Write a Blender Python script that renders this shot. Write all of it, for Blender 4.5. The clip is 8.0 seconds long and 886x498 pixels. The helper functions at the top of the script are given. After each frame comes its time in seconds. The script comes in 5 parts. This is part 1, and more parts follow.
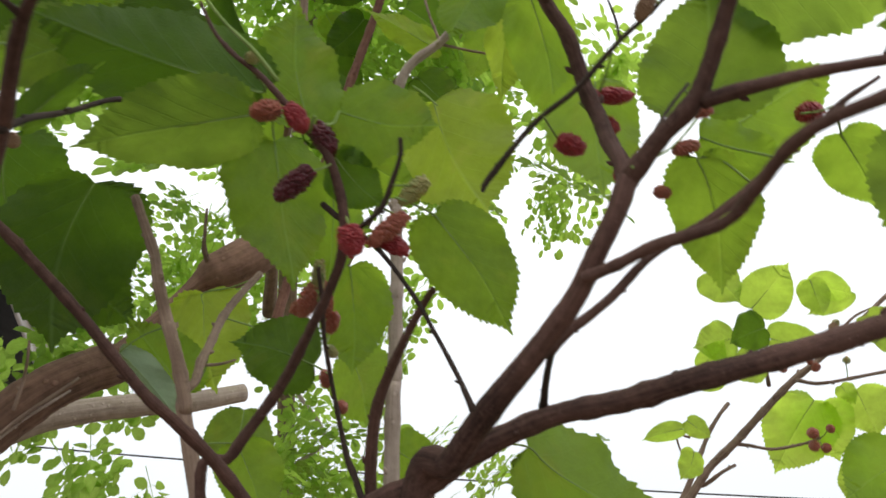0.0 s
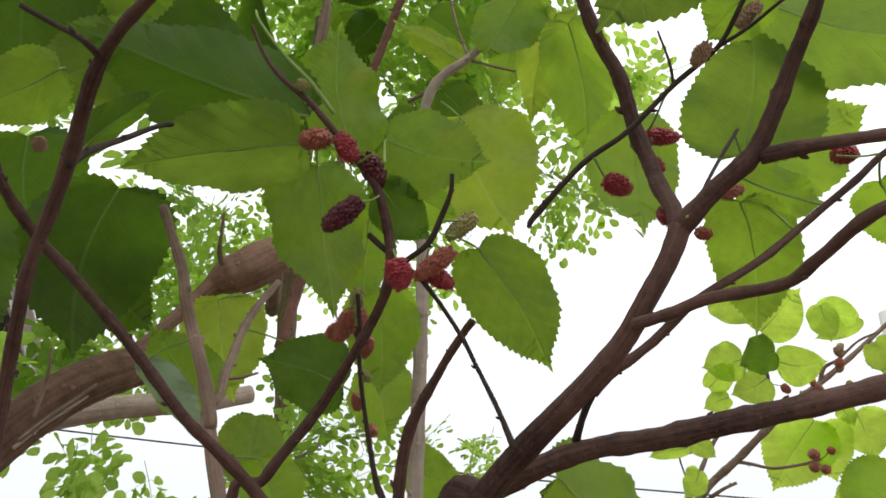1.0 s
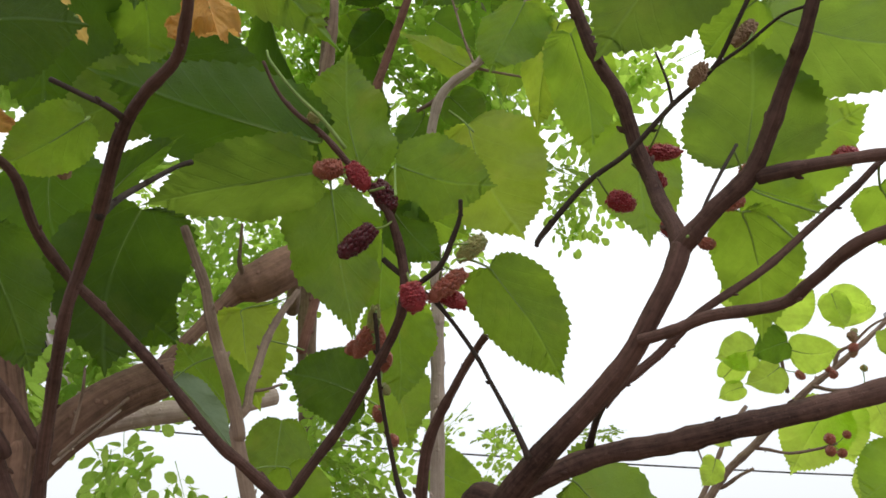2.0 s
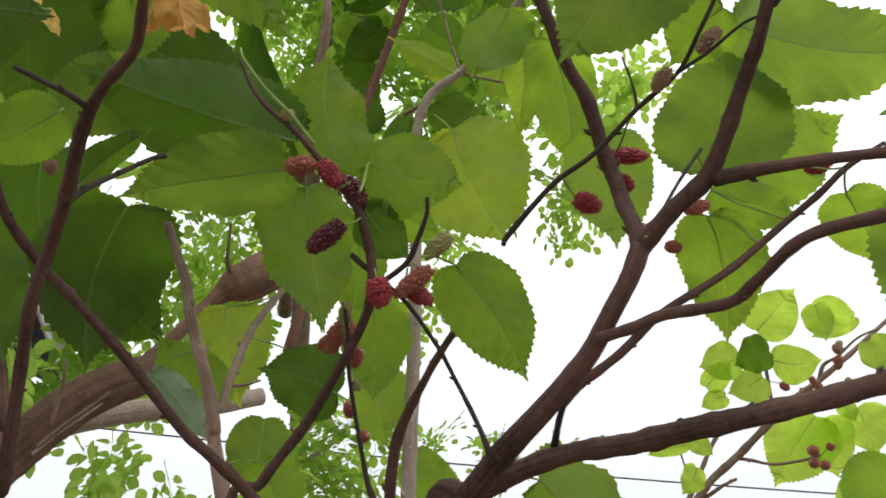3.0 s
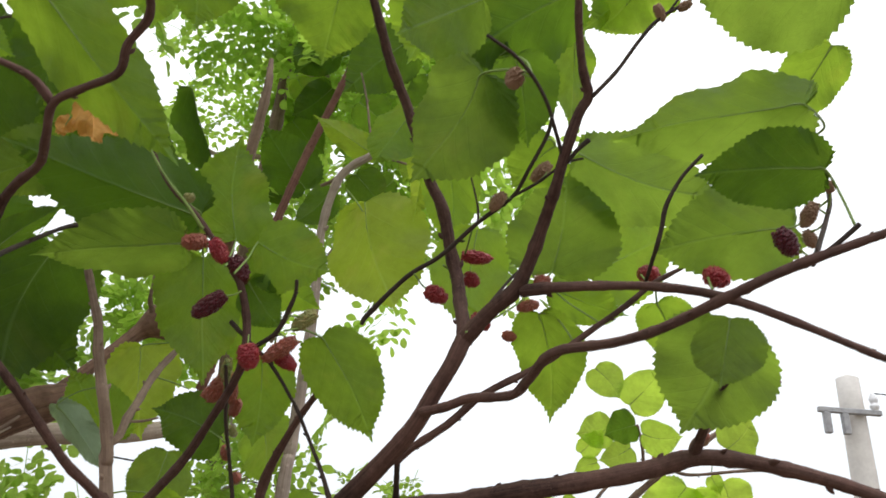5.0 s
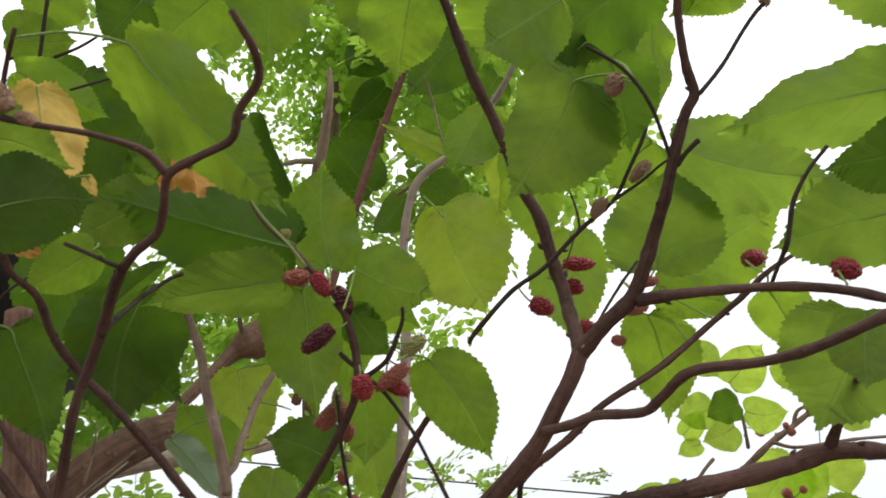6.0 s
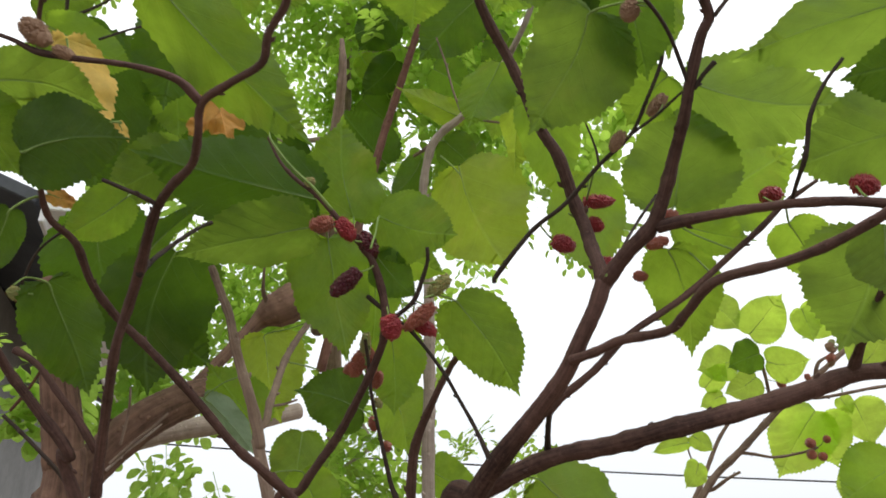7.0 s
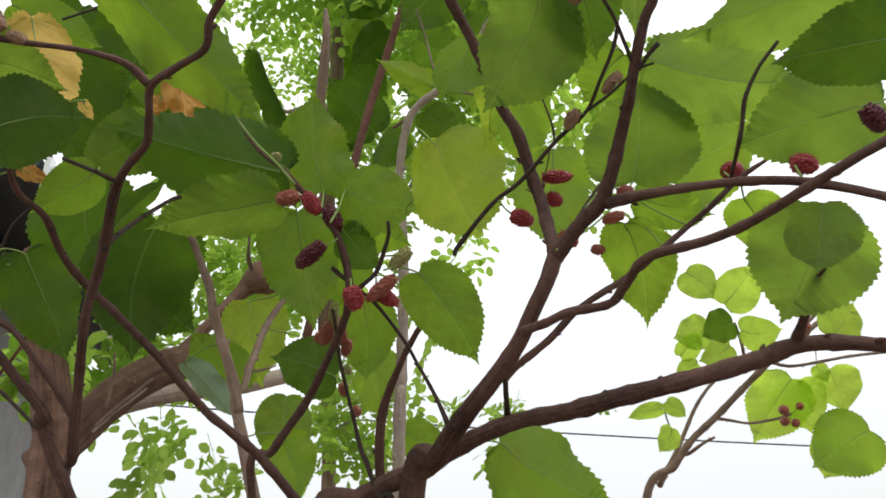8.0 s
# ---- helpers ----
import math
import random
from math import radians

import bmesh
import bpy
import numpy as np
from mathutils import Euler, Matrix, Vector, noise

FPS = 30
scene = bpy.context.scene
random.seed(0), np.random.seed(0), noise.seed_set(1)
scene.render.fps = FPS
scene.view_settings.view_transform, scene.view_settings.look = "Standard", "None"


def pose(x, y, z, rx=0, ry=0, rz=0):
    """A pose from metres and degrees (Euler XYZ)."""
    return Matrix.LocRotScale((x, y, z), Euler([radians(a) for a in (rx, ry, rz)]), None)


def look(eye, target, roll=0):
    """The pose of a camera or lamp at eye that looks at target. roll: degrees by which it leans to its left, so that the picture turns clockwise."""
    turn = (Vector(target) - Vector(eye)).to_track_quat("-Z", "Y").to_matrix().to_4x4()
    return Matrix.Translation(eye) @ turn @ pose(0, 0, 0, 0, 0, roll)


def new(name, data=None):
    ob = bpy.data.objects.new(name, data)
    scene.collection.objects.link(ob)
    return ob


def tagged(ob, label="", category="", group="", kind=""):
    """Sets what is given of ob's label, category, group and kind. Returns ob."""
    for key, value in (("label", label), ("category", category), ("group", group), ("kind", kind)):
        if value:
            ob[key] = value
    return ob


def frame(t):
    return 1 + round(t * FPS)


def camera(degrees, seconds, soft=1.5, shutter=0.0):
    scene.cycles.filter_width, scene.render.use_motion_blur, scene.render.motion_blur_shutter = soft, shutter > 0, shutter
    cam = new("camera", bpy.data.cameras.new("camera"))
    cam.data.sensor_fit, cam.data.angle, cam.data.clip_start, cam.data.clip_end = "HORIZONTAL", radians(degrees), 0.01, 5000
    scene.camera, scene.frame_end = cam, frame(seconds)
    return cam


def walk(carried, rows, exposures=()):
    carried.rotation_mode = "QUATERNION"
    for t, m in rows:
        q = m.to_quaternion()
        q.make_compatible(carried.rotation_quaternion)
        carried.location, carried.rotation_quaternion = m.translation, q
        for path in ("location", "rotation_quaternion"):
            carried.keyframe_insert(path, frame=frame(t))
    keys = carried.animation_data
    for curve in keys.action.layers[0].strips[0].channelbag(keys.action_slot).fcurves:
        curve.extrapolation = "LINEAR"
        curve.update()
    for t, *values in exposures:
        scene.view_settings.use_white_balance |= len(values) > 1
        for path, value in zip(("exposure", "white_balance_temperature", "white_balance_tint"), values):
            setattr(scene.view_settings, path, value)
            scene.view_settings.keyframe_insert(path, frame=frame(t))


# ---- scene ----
cam = camera(62.0, 8.0, soft=1.6, shutter=0.5)
PATH = [
    (0, (0.0505, 0.0722, 1.5251), (-0.1183, 1.8675, 2.3901), -0.09),
    (0.5, (0.0016, 0.0496, 1.5458), (-0.1208, 1.8546, 2.3986), 1.45),
    (1, (0.0097, 0.0539, 1.5532), (-0.1227, 1.8649, 2.3914), 1.57),
    (1.5, (0.0233, 0.0307, 1.5866), (-0.1502, 1.8520, 2.3945), 0.16),
    (1.7, (0.0148, 0.0243, 1.5798), (-0.1614, 1.8516, 2.3734), 0.01),
    (3, (0.0443, 0.0209, 1.5582), (-0.1478, 1.8352, 2.3778), 1.43),
    (3.5, (0.0801, -0.0255, 1.5389), (-0.0863, 1.7537, 2.4371), 3.78),
    (4, (0.1061, -0.0632, 1.5338), (-0.0411, 1.7051, 2.4567), 5.13),
    (4.2, (0.1133, -0.0605, 1.5347), (-0.0453, 1.7012, 2.4681), 6.16),
    (5.3, (0.1388, -0.0934, 1.5817), (0.0525, 1.6962, 2.4702), 4.95),
    (5.5, (0.1289, -0.0950, 1.6014), (-0.0503, 1.7024, 2.4601), 3.71),
    (6, (0.0927, -0.0927, 1.5881), (-0.1448, 1.7016, 2.4390), 1.49),
    (6.5, (0.0744, -0.1004, 1.5635), (-0.1762, 1.6889, 2.4213), 0.59),
    (7, (0.0834, -0.0877, 1.5438), (-0.1894, 1.7137, 2.3689), -0.08),
    (7.5, (0.1082, -0.0746, 1.5477), (-0.1884, 1.7390, 2.3368), 0.29),
    (8, (0.1284, -0.1038, 1.5423), (-0.1695, 1.7310, 2.2804), 0.39),
]
walk(cam, [(t, look(eye, target, roll)) for t, eye, target, roll in PATH])

# ---- daylight: bright overcast sky with a weak, broad sun ----
SUN_UP, SUN_TURN = radians(62), radians(150)
world = bpy.data.worlds.new("overcast_sky")
scene.world = world
world.use_nodes = True
wn, wl = world.node_tree.nodes, world.node_tree.links
sky = wn.new("ShaderNodeTexSky")
sky.sky_type, sky.sun_disc, sky.sun_elevation, sky.sun_rotation = "NISHITA", False, SUN_UP, SUN_TURN
dim = wn.new("ShaderNodeVectorMath")
dim.operation = "SCALE"
dim.inputs["Scale"].default_value = 0.12
cloud = wn.new("ShaderNodeMix")
cloud.data_type = "RGBA"
cloud.inputs["Factor"].default_value = 0.86
# an overcast sky is about three times as bright overhead as at the horizon
where = wn.new("ShaderNodeSeparateXYZ")
height = wn.new("ShaderNodeMath")
height.operation, height.use_clamp = "MULTIPLY_ADD", False
height.inputs[1].default_value, height.inputs[2].default_value = 0.95, 0.76
white = wn.new("ShaderNodeVectorMath")
white.operation = "SCALE"
white.inputs[0].default_value = (0.985, 1.0, 1.015)
wl.new(wn.new("ShaderNodeTexCoord").outputs["Generated"], where.inputs[0])
wl.new(where.outputs["Z"], height.inputs[0])
wl.new(height.outputs[0], white.inputs["Scale"])
wl.new(white.outputs["Vector"], cloud.inputs["B"])
wl.new(sky.outputs["Color"], dim.inputs[0])
wl.new(dim.outputs["Vector"], cloud.inputs["A"])
wl.new(cloud.outputs["Result"], wn["Background"].inputs["Color"])
wn["Background"].inputs["Strength"].default_value = 1.22

sun = new("sun", bpy.data.lights.new("sun", "SUN"))
sun.data.energy, sun.data.angle, sun.data.color = 0.7, radians(14), (1.0, 0.96, 0.9)
sun.matrix_world = look((0, 0, 0), (math.sin(SUN_TURN) * -math.cos(SUN_UP), math.cos(SUN_TURN) * -math.cos(SUN_UP), -math.sin(SUN_UP)))
sun.location = (0, 0, 12)


# ---- materials ----
class Nodes:
    """A short hand for building one node material."""

    def __init__(self, name):
        self.mat = bpy.data.materials.new(name)
        self.mat.use_nodes = True
        self.tree = self.mat.node_tree
        self.tree.nodes.clear()
        self.out = self.add("ShaderNodeOutputMaterial")

    def add(self, kind, **values):
        node = self.tree.nodes.new(kind)
        for key, value in values.items():
            if key == "op":
                node.operation = value
            elif key == "blend":
                node.data_type, node.blend_type = "RGBA", value
            else:
                self.put(node.inputs[key.replace("_", " ")], value)
        return node

    def put(self, socket, value):
        if isinstance(value, bpy.types.NodeSocket):
            self.tree.links.new(value, socket)
        else:
            socket.default_value = value

    def maths(self, op, a, b=0.0, c=0.0):
        node = self.add("ShaderNodeMath", op=op)
        for n, value in enumerate((a, b, c)):
            self.put(node.inputs[n], value)
        return node.outputs[0]

    def mix(self, factor, a, b, blend="MIX"):
        node = self.add("ShaderNodeMix", blend=blend)
        self.put(node.inputs["Factor"], factor)
        self.put(node.inputs["A"], a)
        self.put(node.inputs["B"], b)
        return node.outputs["Result"]

    def grain(self, scale, detail=3.0, vector=None, rough=0.55):
        node = self.add("ShaderNodeTexNoise", Scale=scale, Detail=detail, Roughness=rough)
        if vector is not None:
            self.put(node.inputs["Vector"], vector)
        return node.outputs["Fac"]

    def step(self, value, low, high):
        node = self.add("ShaderNodeMapRange", From_Min=low, From_Max=high)
        self.put(node.inputs["Value"], value)
        return node.outputs["Result"]

    def bump(self, height, strength, distance):
        node = self.add("ShaderNodeBump", Strength=strength, Distance=distance)
        self.put(node.inputs["Height"], height)
        return node.outputs["Normal"]


def rgb(r, g, b):
    return (r, g, b, 1.0)


def leaf_material(name, face, glow, spot, spots, through_part=0.5, rough=0.55):
    """A leaf blade: face is its own colour, glow the colour of light that comes through it, spot the blotches."""
    n = Nodes(name)
    uv = n.add("ShaderNodeUVMap").outputs["UV"]
    xy = n.add("ShaderNodeSeparateXYZ", Vector=uv)
    x, y = xy.outputs["X"], xy.outputs["Y"]
    side = n.maths("ABSOLUTE", x)
    rnd = n.add("ShaderNodeObjectInfo").outputs["Random"]
    # midrib and pairs of side veins that run forward from it
    rib = n.step(side, 0.022, 0.006)
    wave = n.maths("SUBTRACT", y, n.maths("MULTIPLY", n.maths("POWER", side, 0.85), 0.75))
    comb = n.maths("ABSOLUTE", n.maths("SUBTRACT", n.maths("FRACT", n.maths("MULTIPLY_ADD", wave, 6.3, n.maths("MULTIPLY", rnd, 3.0))), 0.5))
    veins = n.maths("MULTIPLY", n.step(comb, 0.055, 0.015), n.step(side, 0.5, 0.1))
    net = n.add("ShaderNodeTexVoronoi", Scale=26.0)
    net.feature = "DISTANCE_TO_EDGE"
    n.put(net.inputs["Vector"], uv)
    mesh_veins = n.step(net.outputs["Distance"], 0.07, 0.0)
    vein = n.maths("MAXIMUM", n.maths("MAXIMUM", rib, n.maths("MULTIPLY", veins, 0.5)), n.maths("MULTIPLY", mesh_veins, 0.16))
    cloudy = n.grain(2.6, 3.0, uv)
    fine = n.grain(40.0, 2.0, uv)
    shift = n.add("ShaderNodeVectorMath", op="ADD")
    n.put(shift.inputs[0], uv)
    n.put(shift.inputs[1], n.add("ShaderNodeCombineXYZ", X=n.maths("MULTIPLY", rnd, 37.0)).outputs[0])
    blot = n.maths("MULTIPLY", n.step(n.grain(2.2, 4.0, shift.outputs[0]), 0.55, 0.75), spots)
    mottle = n.grain(9.0, 5.0, shift.outputs[0], 0.65)
    tone = n.maths("ADD", n.maths("MULTIPLY_ADD", rnd, 0.30, 0.39), n.maths("MULTIPLY_ADD", cloudy, 0.52, n.maths("MULTIPLY", mottle, 0.40)))

    def shade(colour, vein_colour, vein_part):
        body = n.mix(1.0, colour, n.add("ShaderNodeCombineXYZ", X=tone, Y=tone, Z=tone).outputs[0], "MULTIPLY")
        body = n.mix(blot, body, spot)
        return n.mix(n.maths("MULTIPLY", vein, vein_part), body, vein_colour)

    lighter = tuple(min(1.0, c * 1.5 + 0.06) for c in face[:3]) + (1.0,)
    paler = tuple(min(1.0, c * 1.25 + 0.03) for c in glow[:3]) + (1.0,)
    relief = n.bump(n.maths("ADD", n.maths("MULTIPLY", vein, 1.0), n.maths("MULTIPLY", fine, 0.25)), 0.55, 0.0016)
    skin = n.add("ShaderNodeBsdfPrincipled", Roughness=rough)
    n.put(skin.inputs["Base Color"], shade(face, lighter, 0.38))
    n.put(skin.inputs["Normal"], relief)
    n.put(skin.inputs["Specular IOR Level"], 0.22)
    lit = n.add("ShaderNodeBsdfTranslucent")
    n.put(lit.inputs["Color"], shade(glow, paler, 0.2))
    n.put(lit.inputs["Normal"], relief)
    both = n.add("ShaderNodeMixShader", Fac=through_part)
    n.put(both.inputs[1], skin.outputs[0])
    n.put(both.inputs[2], lit.outputs[0])
    n.put(n.out.inputs["Surface"], both.outputs[0])
    return n.mat


def bark_material(name, dark, light, scale=90.0, rough=0.8):
    n = Nodes(name)
    place = n.add("ShaderNodeTexCoord").outputs["Object"]
    broad = n.grain(scale * 0.14, 4.0, place)
    fine = n.grain(scale * 1.6, 4.0, place, 0.65)
    pores = n.add("ShaderNodeTexVoronoi", Scale=scale * 2.2)
    n.put(pores.inputs["Vector"], place)
    dots = n.step(pores.outputs["Distance"], 0.22, 0.12)
    uv = n.add("ShaderNodeSeparateXYZ", Vector=n.add("ShaderNodeUVMap").outputs["UV"])
    run = n.add("ShaderNodeCombineXYZ", X=n.maths("MULTIPLY", uv.outputs["X"], 9.0), Y=n.maths("MULTIPLY", uv.outputs["Y"], scale * 0.16)).outputs[0]
    streak = n.grain(1.0, 5.0, run, 0.7)
    mixed = n.maths("ADD", n.maths("MULTIPLY_ADD", broad, 0.35, n.maths("MULTIPLY", streak, 0.4)), n.maths("MULTIPLY", fine, 0.25))
    base = n.mix(n.step(mixed, 0.38, 0.62), dark, light)
    base = n.mix(n.maths("MULTIPLY", dots, 0.15), base, tuple(min(1, c * 1.7) for c in light[:3]) + (1.0,))
    skin = n.add("ShaderNodeBsdfPrincipled", Roughness=rough)
    n.put(skin.inputs["Base Color"], base)
    n.put(skin.inputs["Specular IOR Level"], 0.3)
    n.put(skin.inputs["Normal"], n.bump(n.maths("ADD", n.maths("MULTIPLY_ADD", streak, 1.2, fine), n.maths("MULTIPLY", dots, 0.5)), 0.8, 0.1 / scale))
    n.put(n.out.inputs["Surface"], skin.outputs[0])
    return n.mat


def skin_material(name, low, high, rough, scale, deep=0.0):
    """Fruit skins, petioles, paint, concrete: two tones of one colour under fine grain."""
    n = Nodes(name)
    place = n.add("ShaderNodeTexCoord").outputs["Object"]
    broad = n.grain(scale, 3.0, place)
    fine = n.grain(scale * 9, 3.0, place)
    base = n.mix(n.step(n.maths("ADD", n.maths("MULTIPLY", broad, 0.7), n.maths("MULTIPLY", fine, 0.3)), 0.35, 0.65), low, high)
    skin = n.add("ShaderNodeBsdfPrincipled", Roughness=rough)
    n.put(skin.inputs["Base Color"], base)
    n.put(skin.inputs["Subsurface Weight"], deep)
    n.put(skin.inputs["Subsurface Scale"], 0.003)
    n.put(skin.inputs["Normal"], n.bump(fine, 0.25, 0.001))
    n.put(n.out.inputs["Surface"], skin.outputs[0])
    return n.mat


FRESH = leaf_material("fresh_leaf", rgb(0.075, 0.15, 0.022), rgb(0.455, 0.665, 0.05), rgb(0.40, 0.42, 0.05), 0.35)
# dark green blade, with the shade of leaves overhead put into its colours
DEEP = leaf_material("shade_darkened_leaf", rgb(0.042, 0.085, 0.016), rgb(0.185, 0.325, 0.022), rgb(0.2, 0.24, 0.03), 0.25)
PALE = leaf_material("pale_leaf", rgb(0.15, 0.22, 0.03), rgb(0.60, 0.78, 0.06), rgb(0.55, 0.52, 0.10), 0.55)
LIGHT = leaf_material("young_leaf", rgb(0.17, 0.27, 0.045), rgb(0.70, 0.95, 0.10), rgb(0.46, 0.50, 0.08), 0.3, 0.6)
YELLOW = leaf_material("yellow_leaf", rgb(0.72, 0.50, 0.14), rgb(1.0, 0.70, 0.20), rgb(0.30, 0.10, 0.02), 0.5)
DRY = leaf_material("dry_leaf", rgb(0.66, 0.36, 0.11), rgb(0.88, 0.48, 0.13), rgb(0.34, 0.11, 0.03), 0.8, 0.45, 0.7)
LEAFLET = leaf_material("small_leaflet", rgb(0.10, 0.19, 0.026), rgb(0.60, 0.88, 0.12), rgb(0.4, 0.5, 0.06), 0.2, 0.57)
ROUND = leaf_material("round_leaflet", rgb(0.09, 0.18, 0.03), rgb(0.64, 0.90, 0.16), rgb(0.3, 0.4, 0.05), 0.2, 0.55)
BARK = bark_material("reddish_brown_bark", rgb(0.036, 0.018, 0.015), rgb(0.16, 0.086, 0.07))
TWIG_BARK = bark_material("dark_twig_bark", rgb(0.028, 0.02, 0.017), rgb(0.08, 0.056, 0.046), 140.0)
GREY_BARK = bark_material("grey_brown_bark", rgb(0.12, 0.078, 0.058), rgb(0.34, 0.24, 0.185), 45.0)
PALE_BARK = bark_material("pale_grey_brown_bark", rgb(0.24, 0.185, 0.155), rgb(0.52, 0.42, 0.36), 40.0)
RED_BARK = bark_material("red_brown_shoot_bark", rgb(0.08, 0.028, 0.02), rgb(0.24, 0.12, 0.09), 60.0)
ROUGH_BARK = bark_material("rough_brown_bark", rgb(0.055, 0.03, 0.022), rgb(0.31, 0.18, 0.13), 28.0, 0.9)
STALK = skin_material("green_stalk", rgb(0.15, 0.24, 0.05), rgb(0.24, 0.34, 0.09), 0.7, 60.0)
FRUIT = {
    "dark": skin_material("ripe_fruit", rgb(0.045, 0.004, 0.010), rgb(0.12, 0.008, 0.02), 0.28, 90.0, 0.1),
    "red": skin_material("red_fruit", rgb(0.22, 0.014, 0.026), rgb(0.40, 0.045, 0.055), 0.35, 90.0, 0.2),
    "ruddy": skin_material("half_ripe_fruit", rgb(0.26, 0.065, 0.045), rgb(0.42, 0.15, 0.10), 0.45, 90.0, 0.2),
    "brown": skin_material("withered_fruit", rgb(0.20, 0.11, 0.07), rgb(0.42, 0.27, 0.17), 0.7, 90.0),
    "green": skin_material("unripe_fruit", rgb(0.22, 0.24, 0.07), rgb(0.42, 0.38, 0.16), 0.5, 90.0, 0.2),
}
GREYISH = leaf_material("greyish_leaf", rgb(0.24, 0.32, 0.22), rgb(0.34, 0.46, 0.24), rgb(0.3, 0.36, 0.2), 0.3, 0.4)
MATURE = leaf_material("mature_leaf", rgb(0.062, 0.115, 0.02), rgb(0.36, 0.53, 0.055), rgb(0.3, 0.36, 0.05), 0.3)
LEAVES = {"grey": GREYISH, "mature": MATURE, "fresh": FRESH, "deep": DEEP, "pale": PALE, "light": LIGHT, "yellow": YELLOW, "dry": DRY}
LEAF_LABEL = {"grey": "greyish green drooping leaf", "mature": "mid green mature leaf", "deep": "dark green toothed leaf", "pale": "pale yellowish green leaf", "light": "bright young green leaf",
              "yellow": "yellow dying leaf", "dry": "curled orange brown dry leaf", "fresh": "green toothed leaf"}
FRUIT_LABEL = {"dark": "ripe dark purple mulberry", "red": "red mulberry", "ruddy": "half ripe reddish mulberry",
               "brown": "withered brown mulberry", "green": "unripe green mulberry"}
SOIL = bark_material("trodden_soil", rgb(0.10, 0.075, 0.05), rgb(0.22, 0.17, 0.12), 3.0, 0.95)
CONCRETE = skin_material("pale_concrete", rgb(0.56, 0.53, 0.50), rgb(0.70, 0.67, 0.63), 0.85, 4.0)
WHITE_PAINT = skin_material("white_paint", rgb(0.70, 0.70, 0.72), rgb(0.82, 0.82, 0.84), 0.5, 6.0)
DARK_BOARD = skin_material("dark_stained_board", rgb(0.035, 0.04, 0.05), rgb(0.07, 0.075, 0.09), 0.7, 5.0)
GREY_WALL = skin_material("grey_plaster", rgb(0.16, 0.16, 0.16), rgb(0.24, 0.24, 0.235), 0.9, 3.0)
BLACK_CABLE = skin_material("black_cable", rgb(0.03, 0.03, 0.03), rgb(0.06, 0.06, 0.06), 0.6, 20.0)
STEEL = skin_material("dull_steel", rgb(0.25, 0.25, 0.26), rgb(0.40, 0.40, 0.41), 0.5, 20.0)


# ---- builders ----
def mesh_of(name, verts, faces, material, uvs=None, smooth=True):
    me = bpy.data.meshes.new(name)
    me.from_pydata([tuple(map(float, v)) for v in verts], [], faces)
    me.materials.append(material)
    if uvs is not None:
        layer = me.uv_layers.new(name="UVMap")
        index = np.empty(len(me.loops), dtype=np.int32)
        me.loops.foreach_get("vertex_index", index)
        layer.data.foreach_set("uv", np.asarray(uvs, dtype=np.float32)[index].ravel())
    me.polygons.foreach_set("use_smooth", [smooth] * len(me.polygons))
    me.update()
    return me


def part(name, me, parent, label=""):
    ob = new(name, me)
    ob.parent = parent
    ob.matrix_parent_inverse = parent.matrix_world.inverted()
    return tagged(ob, label)


def spline(points, sub):
    """Points along a smooth curve through the given rows of numbers."""
    p = np.asarray(points, float)
    p = np.vstack([2 * p[0] - p[1], p, 2 * p[-1] - p[-2]])
    out = []
    for k in range(1, len(p) - 2):
        for s in np.arange(sub) / sub:
            out.append(0.5 * (2 * p[k] + (p[k + 1] - p[k - 1]) * s + (2 * p[k - 1] - 5 * p[k] + 4 * p[k + 1] - p[k + 2]) * s * s
                              + (3 * p[k] - p[k - 1] - 3 * p[k + 1] + p[k + 2]) * s ** 3))
    out.append(p[-2])
    return np.array(out)


def tube(points, sides=10, sub=6, knots=0.0, seed=0):
    """A closed tube along rows of x, y, z, radius, with swollen nodes and an uneven skin."""
    rng = np.random.default_rng(seed)
    rows = spline(points, sub)
    c, r = rows[:, :3], np.maximum(rows[:, 3], 1e-4)
    if knots:
        step = np.r_[0, np.cumsum(np.linalg.norm(np.diff(c, axis=0), axis=1))]
        gap = 0.045 if r.mean() < 0.01 else 0.09
        phase = rng.random() * gap
        near = np.abs((step + phase) % gap - gap / 2) / 0.006
        r = r * (1 + knots * np.exp(-near ** 2)) * (1 + knots * 0.35 * (rng.random(len(r)) - 0.5))
    ahead = np.gradient(c, axis=0)
    ahead /= np.linalg.norm(ahead, axis=1)[:, None] + 1e-9
    side = np.cross(ahead[0], (0.3, 0.5, 0.81))
    verts, faces = [], []
    for k in range(len(c)):
        side = side - ahead[k] * (side @ ahead[k])
        side /= np.linalg.norm(side) + 1e-9
        up = np.cross(ahead[k], side)
        for a in range(sides):
            w = 2 * math.pi * a / sides
            rough = 1 + (knots * 0.5 * (rng.random() - 0.5) if knots else 0)
            verts.append(c[k] + (side * math.cos(w) + up * math.sin(w)) * r[k] * rough)
    for k in range(len(c) - 1):
        for a in range(sides):
            b = (a + 1) % sides
            faces.append((k * sides + a, k * sides + b, (k + 1) * sides + b, (k + 1) * sides + a))
    for k, turn in ((0, -1), (len(c) - 1, 1)):
        tip = len(verts)
        verts.append(c[k] + turn * ahead[k] * r[k] * 0.45)
        for a in range(sides):
            b = (a + 1) % sides
            faces.append((k * sides + b, k * sides + a, tip) if turn < 0 else (k * sides + a, k * sides + b, tip))
    return verts, faces


